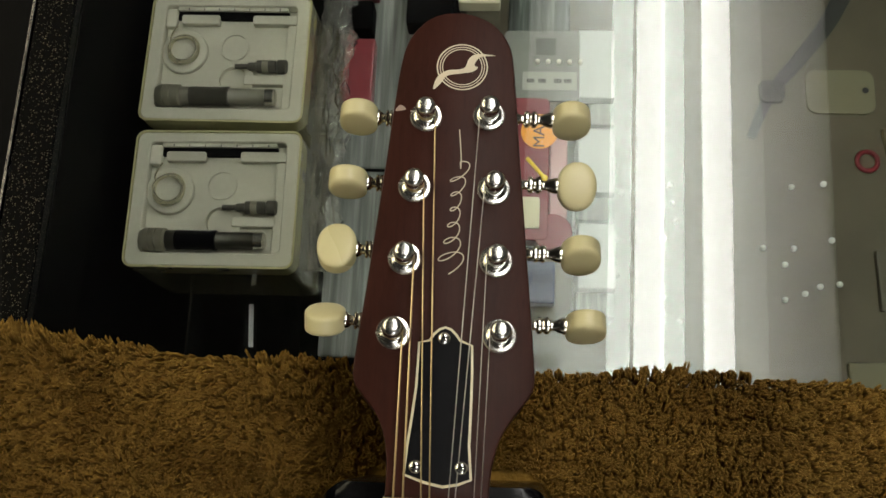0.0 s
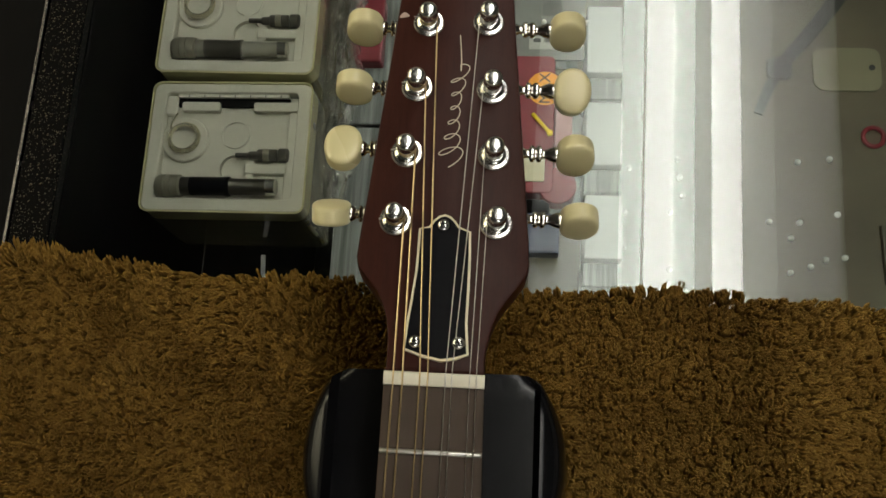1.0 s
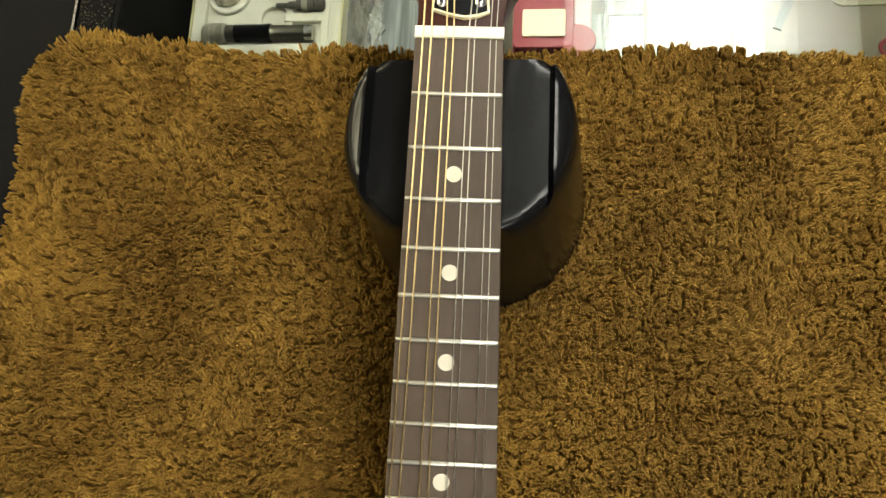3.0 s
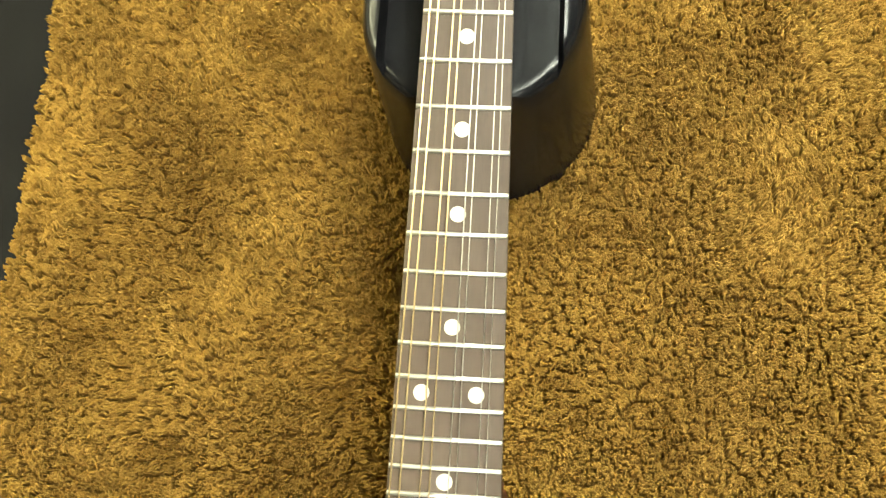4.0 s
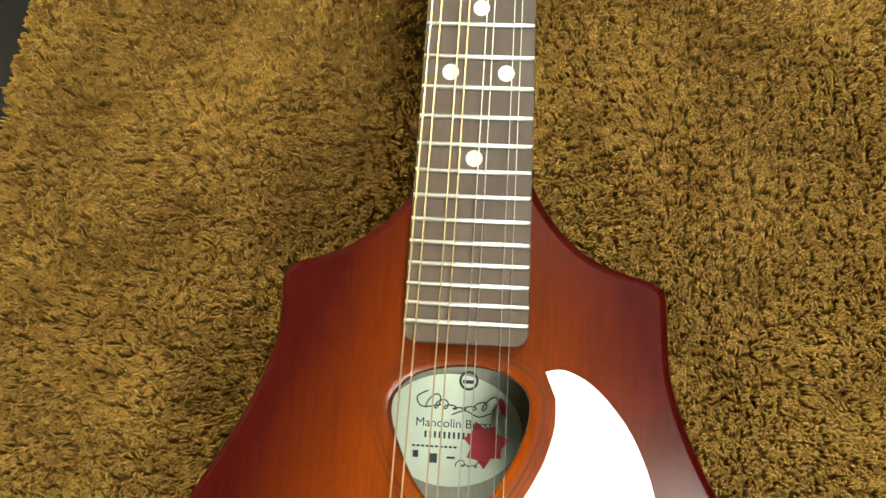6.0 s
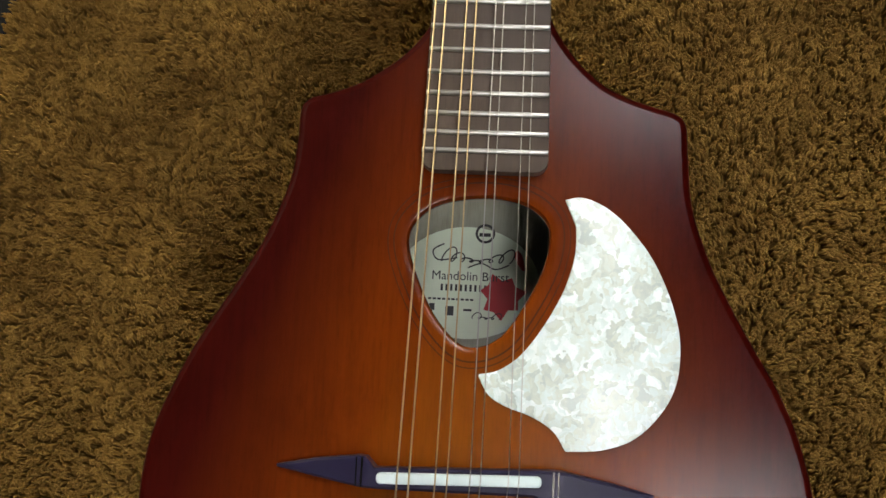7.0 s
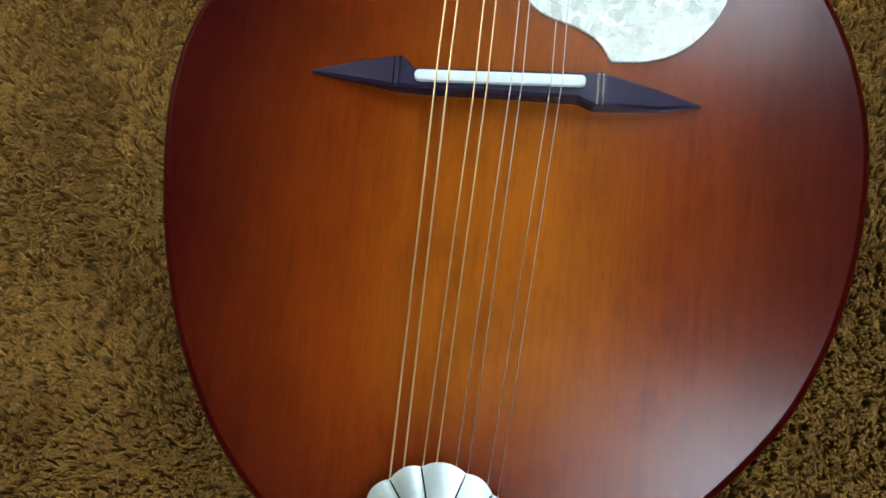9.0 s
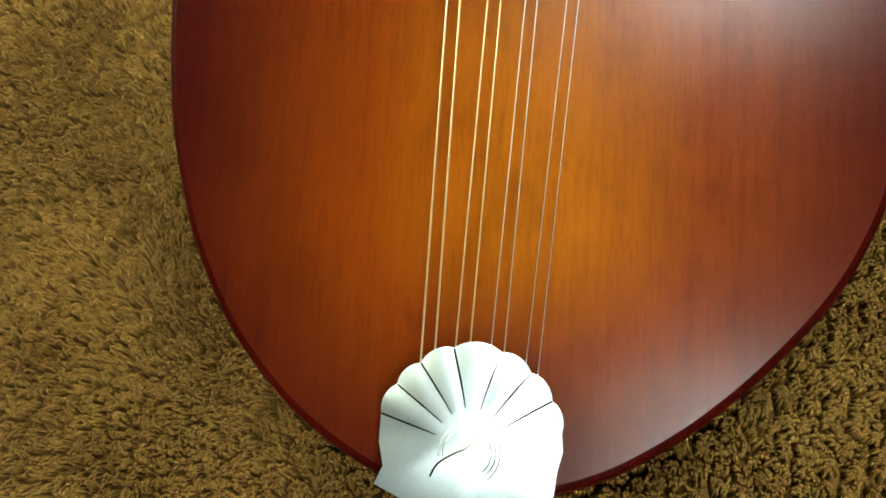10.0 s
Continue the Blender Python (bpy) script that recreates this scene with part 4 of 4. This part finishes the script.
def pickup_kit(x, y, turn, sleeve, core):
    """A boxed kit: a moulded foam tray with a rod, a ring, a jack and a plug tube in it."""
    kit = thing("pickup_kit", pose(x, y, 0.802, 0, 0, turn), "grey foam tray in a clear box holding metal jack parts", "boxed kit", "boxed kits")
    part("clear_box", slab(rounded(-52.4, 52.4, -43.9, 43.9, 5), 0, 66, 2), OLIVE, kit, "yellowed clear plastic box")
    bm = bmesh.new()
    outer, inner = rounded(-51.2, 51.2, -42.7, 42.7, 5), rounded(-43, 43, -34.5, 36.5, 3)
    walls = [ring(bm, loop, z) for loop, z in ((outer, 67), (outer, 76.4), (offset(outer, 0.6), 77), (offset(inner, -0.7), 77), (inner, 76.2), (inner, 67))]
    for a, b in zip(walls, walls[1:] + walls[:1]):
        skin(bm, a, b)
    tray = part("foam_tray", bm, FOAM, kit, "moulded grey foam tray")
    part("box_rim", strip(rounded(-52.5, 52.5, -44.0, 44.0, 6), 1.2, 62, 77.6), RIM, kit, "yellowed clear rim round the tray")
    part("tray_floor", slab(rounded(-44, 44, -35.5, 35.5, 3), 69.5, 71), FOAM, tray)
    for pad in ((-33, -8, 24.5, 31), (14, 43.2, 24.5, 31), (-43.2, -36, 22, 35), (12, 40, -17.5, -11), (14, 33, -23, -19.5), (37.5, 43.2, -35, 24)):
        part("foam_pad", slab(rounded(pad[0], pad[1], pad[2], pad[3], 1.5, 3), 70.5, 75.5, 0.8), FOAM, tray)
    part("foam_pad", slab(circle(-29, 5.5, 15, 28), 70.8, 74, 1.0), FOAM, tray)
    part("foam_pad", strip(circle(5, -14, 13.5, 28), 4.5, 70.8, 74.5), FOAM, tray)
    part("foam_pad", strip(circle(3, 10, 9.5, 28), 1.0, 70.6, 72), FOAM, tray)
    # raised black slab stands in for the shade inside the foam slot
    part("slot", slab(rounded(-37, 37, 28.5, 34.5, 0.8), 69.8, 73.4), MATT_BLACK, kit, "black slab standing in for the slot's shade")
    part("scale_strip", slab(rounded(-36, 36.5, 34.0, 36.3, 0.5), 70, 75.5), FOAM, kit, "pale strip with tick marks")
    for k in range(7):
        part("tick", slab([(-29 + 10 * k, 34.0), (-28.4 + 10 * k, 34.0), (-28.4 + 10 * k, 35.6), (-29 + 10 * k, 35.6)], 75.3, 75.8), PRINT_INK, kit)
    coil = [(-29 + 0.6 * math.sin(a * 0.37) + (9.6 - 0.03 * a) * math.cos(a), 5.5 + 0.7 * math.cos(a * 0.29) + (10.0 - 0.05 * a) * math.sin(a), 74.6 + 0.13 * a) for a in np.linspace(0, 9 * math.pi, 131)]
    part("wire_coil", rod(coil, 0.7, 6), WIRE, kit, "coil of thin bright wire", True)
    part("wire_lead", rod(spline([(-37, 9, 75), (-38.5, 14, 75.5), (-37, 19, 75.2), (-35, 23, 75)], 5, False), 0.6, 6), WIRE, kit, "loose end of the wire", True)
    jack = part("jack", lathe([(1.6, 0), (1.6, 8), (2.6, 9), (2.6, 14), (4, 14.5), (4, 26), (3, 27), (4.6, 28), (4.6, 33), (3, 34)], 16, pose(0.006, -0.0055, 0.076, 0, 90, 0)), KIT_METAL, kit, "grey metal jack socket", True)
    part("jack_ring", lathe([(4.3, 0), (4.3, 4)], 16, pose(0.024, -0.0055, 0.076, 0, 90, 0)), CAP_METAL, jack)
    tube = part("plug_tube", lathe([(4.5, 0), (5.8, 0.8), (5.8, 40), (5.2, 41), (5.2, 68), (4.2, 69)], 18, pose(-0.036, -0.0268, 0.077, 0, 90, 0)), sleeve, kit, "grey metal plug tube", True)
    part("dark_core", lathe([(5.3, 0), (5.95, 0.4), (5.95, 22), (6.3, 22.5), (6.3, 25), (5.3, 25.5)], 18, pose(-0.0205, -0.0268, 0.077, 0, 90, 0)), core, tube, "dark sleeve on the tube", True)
    part("end_ring", lathe([(4.6, 0), (5.4, 0.5), (5.4, 6), (4.4, 6.6)], 18, pose(0.0275, -0.0268, 0.077, 0, 90, 0)), CHROME, tube, "metal end ring", True)
    part("plug_cap", lathe([(2.5, -1), (5.6, 0), (7.2, 2.5), (7.2, 5.5), (6.6, 6), (7.2, 6.5), (7.2, 9.5), (6.6, 10), (7.2, 10.5), (7.2, 15), (6.2, 16)], 18, pose(-0.042, -0.0268, 0.077, 0, 90, 0)), CAP_METAL, tube, "polished dark metal cap", True)
    return kit


pickup_kit(-0.1548, 0.1545, 0.5, GUN_METAL, FACE_BLACK)
# this kit's paler tube colours stand in for haze from its wrap
pickup_kit(-0.1562, 0.2485, -0.3, HAZED, KIT_METAL)


# white strip stands in for a bar-shaped reflection beside the kits
solid("reflection_strip", slab([(-148.0, 104), (-145.6, 75), (-142.6, 75), (-145.0, 104)], 802.2, 803.2), WHITE_CARD, "narrow white strip painted in for a bar of reflection", "paper strip")


def packet(name, x0, x1, y0, y1, z0, z1, material, label, category, m=None):
    return solid(name, box(x0, x1, y0, y1, z0, z1, 0.0018), material, label, category, "packets in the case", m=m)


def wrapped(name, x0, x1, y0, y1, z0, z1, label):
    """A loose crinkled bag: a puffed sheet closed at its seams."""
    bm = bmesh.new()
    nx, ny = 26, 60
    grid = []
    for s in (1, -1):
        rows = []
        for j in range(ny + 1):
            row = []
            for i in range(nx + 1):
                u, v = i / nx, j / ny
                puff = (math.sin(math.pi * u) * math.sin(math.pi * v)) ** 0.5
                crease = noise.noise(Vector((u * 5, v * 9, 3.0 * s))) * 0.007 + abs(noise.noise(Vector((u * 9, v * 26, s)))) * 0.008
                z = (z0 + z1) / 2 + s * puff * ((z1 - z0) / 2 + crease)
                row.append(bm.verts.new((x0 + (x1 - x0) * u + crease, y0 + (y1 - y0) * v, z)))
            rows.append(row)
        grid.append(rows)
        for a, b in zip(rows, rows[1:]):
            skin(bm, a, b, False)
    ob = solid(name, bm, WRAP, label, "plastic bag")
    ob.visible_shadow = False
    return ob


packet("red_packet", -0.090, -0.0715, 0.246, 0.296, 0.8035, 0.816, RED_CARD, "dark red packet under clear plastic wrapping", "packet")
packet("red_packet", -0.090, -0.0715, 0.33, 0.392, 0.8035, 0.816, RED_CARD, "dark red packet under clear plastic wrapping", "packet")
packet("black_packet", -0.1, -0.074, 0.301, 0.324, 0.802, 0.82, MATT_BLACK, "small black packet between red packets", "packet")
packet("grey_card", -0.0985, -0.03, 0.07, 0.2, 0.802, 0.805, GREY_CARD, "bluish grey card on the shelf with painted-in reflection streaks", "card")
packet("grey_card", -0.0985, -0.035, 0.203, 0.41, 0.802, 0.8034, GREY_CARD, "bluish grey card on the shelf with painted-in reflection streaks", "card")
packet("black_packet", -0.05, -0.018, 0.305, 0.36, 0.8036, 0.822, MATT_BLACK, "small black packet on a grey card", "packet")
solid("white_sticker", slab(rounded(-86, -77, 338, 347, 1), 816.2, 816.8), WHITE_CARD, "small white sticker on the red packet", "sticker")
solid("print_square", slab(rounded(-84, -79, 340, 345, 0.5), 817, 817.4), PRINT_INK, "dark printed square on the white sticker", "print")
packet("cream_packet", -0.014, 0.016, 0.325, 0.37, 0.802, 0.815, TAG, "cream packet with dark dots on the glass shelf", "packet")
for dx, dy in ((-0.006, 0.331), (0.006, 0.331), (0.001, 0.339)):
    solid("dark_button", lathe([(2.4, 0), (2.4, 0.8), (1.8, 1.2)], 14, pose(dx, dy, 0.815)), PRINT_INK, "small dark round dot lying on the cream packet", "button", "dots")
wrapped("plastic_bag", -0.108, -0.087, 0.12, 0.38, 0.822, 0.852, "crinkled clear plastic bag over red packets")

card = thing("red_card_packet", pose(0, 0, 0.802), "red hang card with orange disc and yellow stick", "packet", "packets in the case")
part("card", slab(rounded(8, 52, 150, 252, 4), 0, 14, 1), RED_CARD, card, "red glossy card")
part("card_edge", slab(rounded(52.5, 64.5, 150, 226, 3), 0.5, 11, 1), PINK_CARD, card, "pale pink edge of the card")
part("card_foot", slab(circle(55, 156, 13, 24), 0.5, 13.5, 1), RED_CARD, card, "red rounded corner")
part("orange_disc", slab(circle(45.2, 227, 12.6, 32), 13.5, 14.4), ORANGE, card, "orange printed disc")
writing("MAX", 45.2, 227, 11, PRINT_INK, card, 14.5, 90)
part("yellow_stick", rod([(37, 207, 16), (49, 193, 16)], 1.4, 8), YELLOW, card, "thin yellow stick")
part("stick_head", lathe([(1.0, 0), (2.2, 0.6), (2.2, 2.2), (1, 2.8)], 12, pose(0.049, 0.193, 0.0145)), YELLOW, card)
solid("price_tag", slab(rounded(15, 46, 158, 179.5, 1.5), 816.5, 818), TAG, "cream paper price tag stuck on the red card", "tag")
packet("blue_packet", 0.034, 0.057, 0.108, 0.136, 0.802, 0.816, BLUE, "small dark blue plastic packet on the shelf", "packet")
packet("black_packet", 0.008, 0.05, 0.137, 0.147, 0.802, 0.812, MATT_BLACK, "small black packet beside the red card", "packet")
packet("grey_card", 0.02, 0.11, 0.245, 0.40, 0.4305, 0.436, GREY_CARD, "bluish grey card on the case floor with painted-in reflection streaks", "card")
packet("grey_card", 0.02, 0.09, 0.43, 0.56, 0.4305, 0.436, GREY_CARD, "bluish grey card on the case floor with painted-in reflection streaks", "card")
for y0, y1 in ((0.396, 0.475), (0.291, 0.362), (0.19, 0.258)):
    packet("white_box", 0.096, 0.134, y0, y1, 0.4305, 0.494, WHITE_CARD, "white glossy card box on the case floor", "box")
    # added grey block stands in for the white box's greyer front side
    packet("box_front_block", 0.094, 0.134, y0 - 0.027, y0 - 0.002, 0.4305, 0.485, GREY_CARD, "grey block added for the white box's front side", "box")
for x, y in ((0.201, 0.322), (0.148, 0.311), (0.203, 0.301), (0.143, 0.259), (0.192, 0.261), (0.142, 0.219), (0.191, 0.197), (0.191, 0.177), (0.208, 0.171), (0.206, 0.28),
             (0.33, 0.322), (0.364, 0.326), (0.329, 0.253), (0.317, 0.197), (0.338, 0.204), (0.354, 0.212), (0.374, 0.215), (0.369, 0.263), (0.297, 0.253), (0.319, 0.235)):
    solid("bead", lathe([(2.6, 0), (3.3, 1.2), (3.5, 3.0), (3.0, 5.0), (1.9, 6.2), (0.6, 6.7)], 14, pose(x, y, 0.43)), BEAD, "small glossy white bead on the case floor", "bead", "beads", smooth=True)


tints = ((0.17, 0.13, 0.075), (0.12, 0.1, 0.07), (0.19, 0.16, 0.1), (0.1, 0.075, 0.05))
spread = random.Random(11)
STRAP_CLOTH = plain("strap_cloth", rgb(0.045, 0.043, 0.04), 0.8, var=0.15, scale=300, bump=0.0)
FLOOR_TAG = plain("tan_tag", rgb(0.22, 0.19, 0.12), 0.6, var=0.1, scale=50)
PALE_CARD = plain("pale_card", rgb(0.17, 0.18, 0.165), 0.3, var=0.25, scale=40)
FADED_LABEL = plain("faded_label", rgb(0.33, 0.34, 0.31), 0.4, var=0.2, scale=60)
FADED_INK = plain("faded_ink", rgb(0.07, 0.075, 0.07), 0.5, var=0.2)
FLOOR_CARDS = [plain("floor_card", rgb(*t), 0.5, var=0.12, scale=50) for t in tints]
floor_tag = thing("price_tag", pose(0.389, 0.4345, 0.4302), "tan paper price tag lying on the case floor", "tag")
part("tag_paper", slab(rounded(-37, 37, -26, 26, 12), 0, 2.5), FLOOR_TAG, floor_tag)
# dark disc laid on the paper in place of an open hole
part("tag_hole", lathe([(3.6, 2.2), (3.6, 2.9), (2.4, 3.0)], 16, pose(0.027, 0.002, 0)), PRINT_INK, floor_tag, "dark disc drawn for the tag's hole")
ring_pts = [(11 * math.cos(a), 11 * math.sin(a), 3.0) for a in np.linspace(0, 2 * math.pi, 33)]
solid("red_ring", rod(ring_pts, 2.6, 8), RED_CARD, "small red plastic ring lying on the case floor", "ring", m=pose(0.412, 0.353, 0.4305), smooth=True)

# a dark strap with a buckle lies across the case floor
strap = thing("strap", pose(0, 0, 0.4303), "dark fabric strap with a buckle across the case floor", "strap")
line = spline([(410, 575), (397, 550), (380, 518), (351, 479), (328, 451), (314, 432), (301, 406), (290, 379)], 5, False)
side_a, side_b = [], []
for k, p in enumerate(line):
    q0, q1 = line[max(k - 1, 0)], line[min(k + 1, len(line) - 1)]
    d = math.hypot(q1[0] - q0[0], q1[1] - q0[1])
    wide = 11 - 6.5 * k / len(line)
    side_a.append((p[0] - (q1[1] - q0[1]) / d * wide, p[1] + (q1[0] - q0[0]) / d * wide))
    side_b.append((p[0] + (q1[1] - q0[1]) / d * wide, p[1] - (q1[0] - q0[0]) / d * wide))
part("webbing", slab(side_a + side_b[::-1], 0, 2.5), STRAP_CLOTH, strap)
part("buckle", slab(rounded(301, 328, 420, 446, 7), 1, 7, 1.5), STRAP_CLOTH, strap, "black plastic buckle", True)

# a clear blister pack with five bright studs above the red card
blister = thing("blister_pack", pose(0, 0, 0.8022), "pale card blister pack with five bright studs", "packet", "packets in the case")
part("backing_card", slab(rounded(20, 73, 255, 309, 3), 0, 2), PALE_CARD, blister)
part("dark_print", slab(rounded(42, 56, 290, 303, 1), 1.8, 2.3), FADED_INK, blister)
part("paper_label", slab(rounded(33, 71, 263, 277, 1), 1.8, 2.4), FADED_LABEL, blister, "faded paper label")
for k in range(5):
    part("stud", lathe([(1.9, 1.5), (1.9, 3.4), (1.4, 4.6), (0.4, 5.1)], 14, pose(0.0435 + 0.0075 * k, 0.2845, 0)), BEAD, blister, "bright white stud", True)
for x in (36, 44, 55, 62):
    part("print_bar", slab(rounded(x, x + 5.5, 268.5, 271.5, 0.6), 2.2, 2.6), FADED_INK, blister)
for k, (x, y) in enumerate(((0.46, 0.36), (0.44, 0.22), (0.40, 0.10), (0.47, 0.10))):
    w, h = spread.uniform(0.02, 0.036), spread.uniform(0.025, 0.04)
    packet("flat_packet", -w, w, -h, h, 0.0, 0.008, FLOOR_CARDS[k % 4], "flat tan card packet lying on the case floor", "packet", pose(x, y, 0.4302, 0, 0, spread.uniform(-8, 8)))

# ---- the rug ----
rug = thing("rug", pose(0, 0, 1.0), "thick brown shag rug spread over the glass counter", "rug")
RUG = spline([(-0.219, 0.039), (-0.16, 0.0425), (-0.1, 0.0385), (-0.05, 0.0375), (0.05, 0.035), (0.1, 0.039), (0.19, 0.034), (0.27, 0.032), (0.275, -0.3), (0.27, -0.60), (0, -0.603), (-0.228, -0.60), (-0.225, -0.3), (-0.2205, -0.06)], 4)


def inside(px, py, loop):
    """Which points lie in a closed loop."""
    hit = np.zeros(len(px), bool)
    for (x0, y0), (x1, y1) in zip(loop, loop[1:] + loop[:1]):
        cross = (y0 > py) != (y1 > py)
        with np.errstate(divide="ignore", invalid="ignore"):
            hit ^= cross & (px < (x1 - x0) * (py - y0) / (y1 - y0) + x0)
    return hit


def wave(x, y, seed, freq, count=7):
    """A smooth random field."""
    r = np.random.RandomState(seed)
    out = np.zeros_like(x)
    for _ in range(count):
        a, p, f = r.rand() * 6.28, r.rand() * 6.28, freq * (0.6 + 0.9 * r.rand())
        out += np.sin(f * (x * np.cos(a) + y * np.sin(a)) + p)
    return out / math.sqrt(count)


STEP = 0.00099
gx, gy = np.meshgrid(np.arange(-0.229, 0.277, STEP), np.arange(-0.603, 0.049, STEP))
px, py = gx.ravel(), gy.ravel()
rng = np.random.RandomState(4)
px = px + rng.uniform(-1, 1, len(px)) * STEP * 0.6
py = py + rng.uniform(-1, 1, len(py)) * STEP * 0.6
keep = inside(px, py, [p[:2] for p in RUG])
keep &= (np.hypot(px - REST[0], py - REST[1]) > 0.0485) | (py - REST[1] > 0.0365)
low_body = [tuple((PLACE @ Vector((p[0] * MM, p[1] * MM, -0.04)))[:2]) for p in offset(BODY, 14)]
keep &= ~inside(px, py, low_body)
px, py = px[keep], py[keep]
# height of the mandolin's underside over each strand
over = inside(px, py, [tuple((PLACE @ Vector((p[0] * MM, p[1] * MM, -0.04)))[:2]) for p in offset(BODY, -3)])
nz = PLACE.to_3x3() @ Vector((0, 0, 1))
org = PLACE @ Vector((0, 0, -0.047))
ceil_z = org.z - (nz.x * (px - org.x) + nz.y * (py - org.y)) / nz.z - 0.001
# the strands gather into loose tufts
LOCK = 0.0042


def lock_centre(ix, iy):
    """The jittered middle of a tuft, and two numbers of its own."""
    seed = np.sin(ix * 127.1 + iy * 311.7) * 43758.5453
    other = np.sin(ix * 269.5 + iy * 183.3) * 24634.6345
    u, v = seed - np.floor(seed), other - np.floor(other)
    return (ix + 0.1 + 0.8 * u) * LOCK, (iy + 0.1 + 0.8 * v) * LOCK, (u * 7.3 + v * 3.1) % 1.0, (u * 5.7 + v * 9.1) % 1.0


def broad_height(x, y):
    """Height of the pile's top without its tufts."""
    return 1.0226 + 0.0022 * wave(x, y, 1, 26) + 0.0011 * wave(x, y, 2, 85)


near_d = np.full(len(px), 9.0)
mid_x, mid_y, own, way = px.copy(), py.copy(), np.zeros(len(px)), np.zeros(len(px))
ix, iy = np.floor(px / LOCK), np.floor(py / LOCK)
for di in (-1, 0, 1):
    for dj in (-1, 0, 1):
        ax_, ay_, num, num2 = lock_centre(ix + di, iy + dj)
        d = np.hypot(px - ax_, py - ay_)
        closer = d < near_d
        near_d = np.where(closer, d, near_d)
        mid_x, mid_y = np.where(closer, ax_, mid_x), np.where(closer, ay_, mid_y)
        own, way = np.where(closer, num, own), np.where(closer, num2, way)
clump = wave(mid_x, mid_y, 5, 420, 9) + 0.6 * wave(mid_x, mid_y, 6, 800, 9)
tip = broad_height(px, py) + 0.0007 * (own - 0.5) + 0.00035 * clump - 0.0004 * np.clip(near_d / 0.0028, 0, 1.3) ** 2
tip = tip + rng.normal(0, 0.00025, len(px))
tip = np.where(over, np.minimum(tip, np.maximum(ceil_z, 1.006)), tip)
reach = 0.0006 + 0.0012 * own
lean_x = 0.15 * (mid_x - px) + 0.0013 * wave(mid_x, mid_y, 3, 75) + reach * np.cos(6.283 * way) + rng.normal(0, 0.0003, len(px))
lean_y = 0.15 * (mid_y - py) + 0.0013 * wave(mid_x, mid_y, 4, 75) + reach * np.sin(6.283 * way) + rng.normal(0, 0.0003, len(px))
lean_x -= 0.002 * np.exp(-(px + 0.222) / 0.006)
lean_y += 0.003 * np.exp(-(0.042 - py) / 0.006)
# the dense lower layer of the pile follows the tips from below
bm = bmesh.new()
ex, ey = np.arange(-0.2185, 0.2701, 0.003), np.arange(-0.597, 0.034, 0.003)
base_rows = []
for y in ey:
    row = []
    xs_, ys_ = ex.copy(), np.full(len(ex), y)
    under = inside(xs_, ys_, [tuple((PLACE @ Vector((p[0] * MM, p[1] * MM, -0.04)))[:2]) for p in offset(BODY, -6)])
    roof = org.z - (nz.x * (xs_ - org.x) + nz.y * (ys_ - org.y)) / nz.z - 0.004
    z = broad_height(xs_, ys_) - 0.005
    z = np.where(under, np.minimum(z, np.maximum(roof, 1.003)), z)
    row = [bm.verts.new((a, b, c - 1.0)) for a, b, c in zip(xs_, ys_, z)]
    base_rows.append(row)
for a, b in zip(base_rows, base_rows[1:]):
    skin(bm, a, b, False)
border = [r[0] for r in base_rows] + base_rows[-1][1:-1] + [r[-1] for r in base_rows[::-1]] + base_rows[0][-2:0:-1]
hem = [bm.verts.new((v.co.x, v.co.y, 0.0008)) for v in border]
skin(bm, border, hem)
bm.faces.new(hem)
part("backing", bm, BACKING, rug, "brown dense lower layer of the rug", True)
# each strand: a three-sided leaning yarn with a blunt end
n = len(px)
thick = rng.uniform(0.00058, 0.0008, n)
turn0 = rng.uniform(0, 6.28, n)
verts = np.zeros((n, 7, 3))
for li, (drop, l, w) in enumerate(((0.0085, 0.0, 1.0), (0.0009, 0.8, 1.05))):
    for k in range(3):
        a = turn0 + 2.0944 * k + 0.4 * li
        verts[:, li * 3 + k, 0] = px + lean_x * l + thick * w * np.cos(a)
        verts[:, li * 3 + k, 1] = py + lean_y * l + thick * w * np.sin(a)
        verts[:, li * 3 + k, 2] = np.maximum(tip - drop, 1.002) - 1.0
verts[:, 6, 0], verts[:, 6, 1], verts[:, 6, 2] = px + lean_x * 1.1, py + lean_y * 1.1, tip - 1.0
quads = [(k, (k + 1) % 3, 3 + (k + 1) % 3, 3 + k) for k in range(3)]
ends = [(3 + k, 3 + (k + 1) % 3, 6) for k in range(3)]
starts = (np.arange(n) * 7)[:, None]
corners = np.concatenate([np.array(quads).ravel(), np.array(ends).ravel()])
faces = (corners[None] + starts).ravel()
sizes = np.tile(np.array([4, 4, 4, 3, 3, 3]), n)
me = bpy.data.meshes.new("shag")
me.vertices.add(n * 7)
me.vertices.foreach_set("co", verts.ravel())
me.loops.add(faces.size)
me.loops.foreach_set("vertex_index", faces.ravel().astype(np.int32))
me.polygons.add(len(sizes))
me.polygons.foreach_set("loop_start", np.concatenate([[0], np.cumsum(sizes)[:-1]]).astype(np.int32))
me.polygons.foreach_set("use_smooth", np.ones(len(sizes), bool))
me.update()
me.validate()
me.materials.append(PILE)
pile = new("shag", me)
pile.parent = rug
tagged(pile, "dense brown shag pile", kind="stuff")
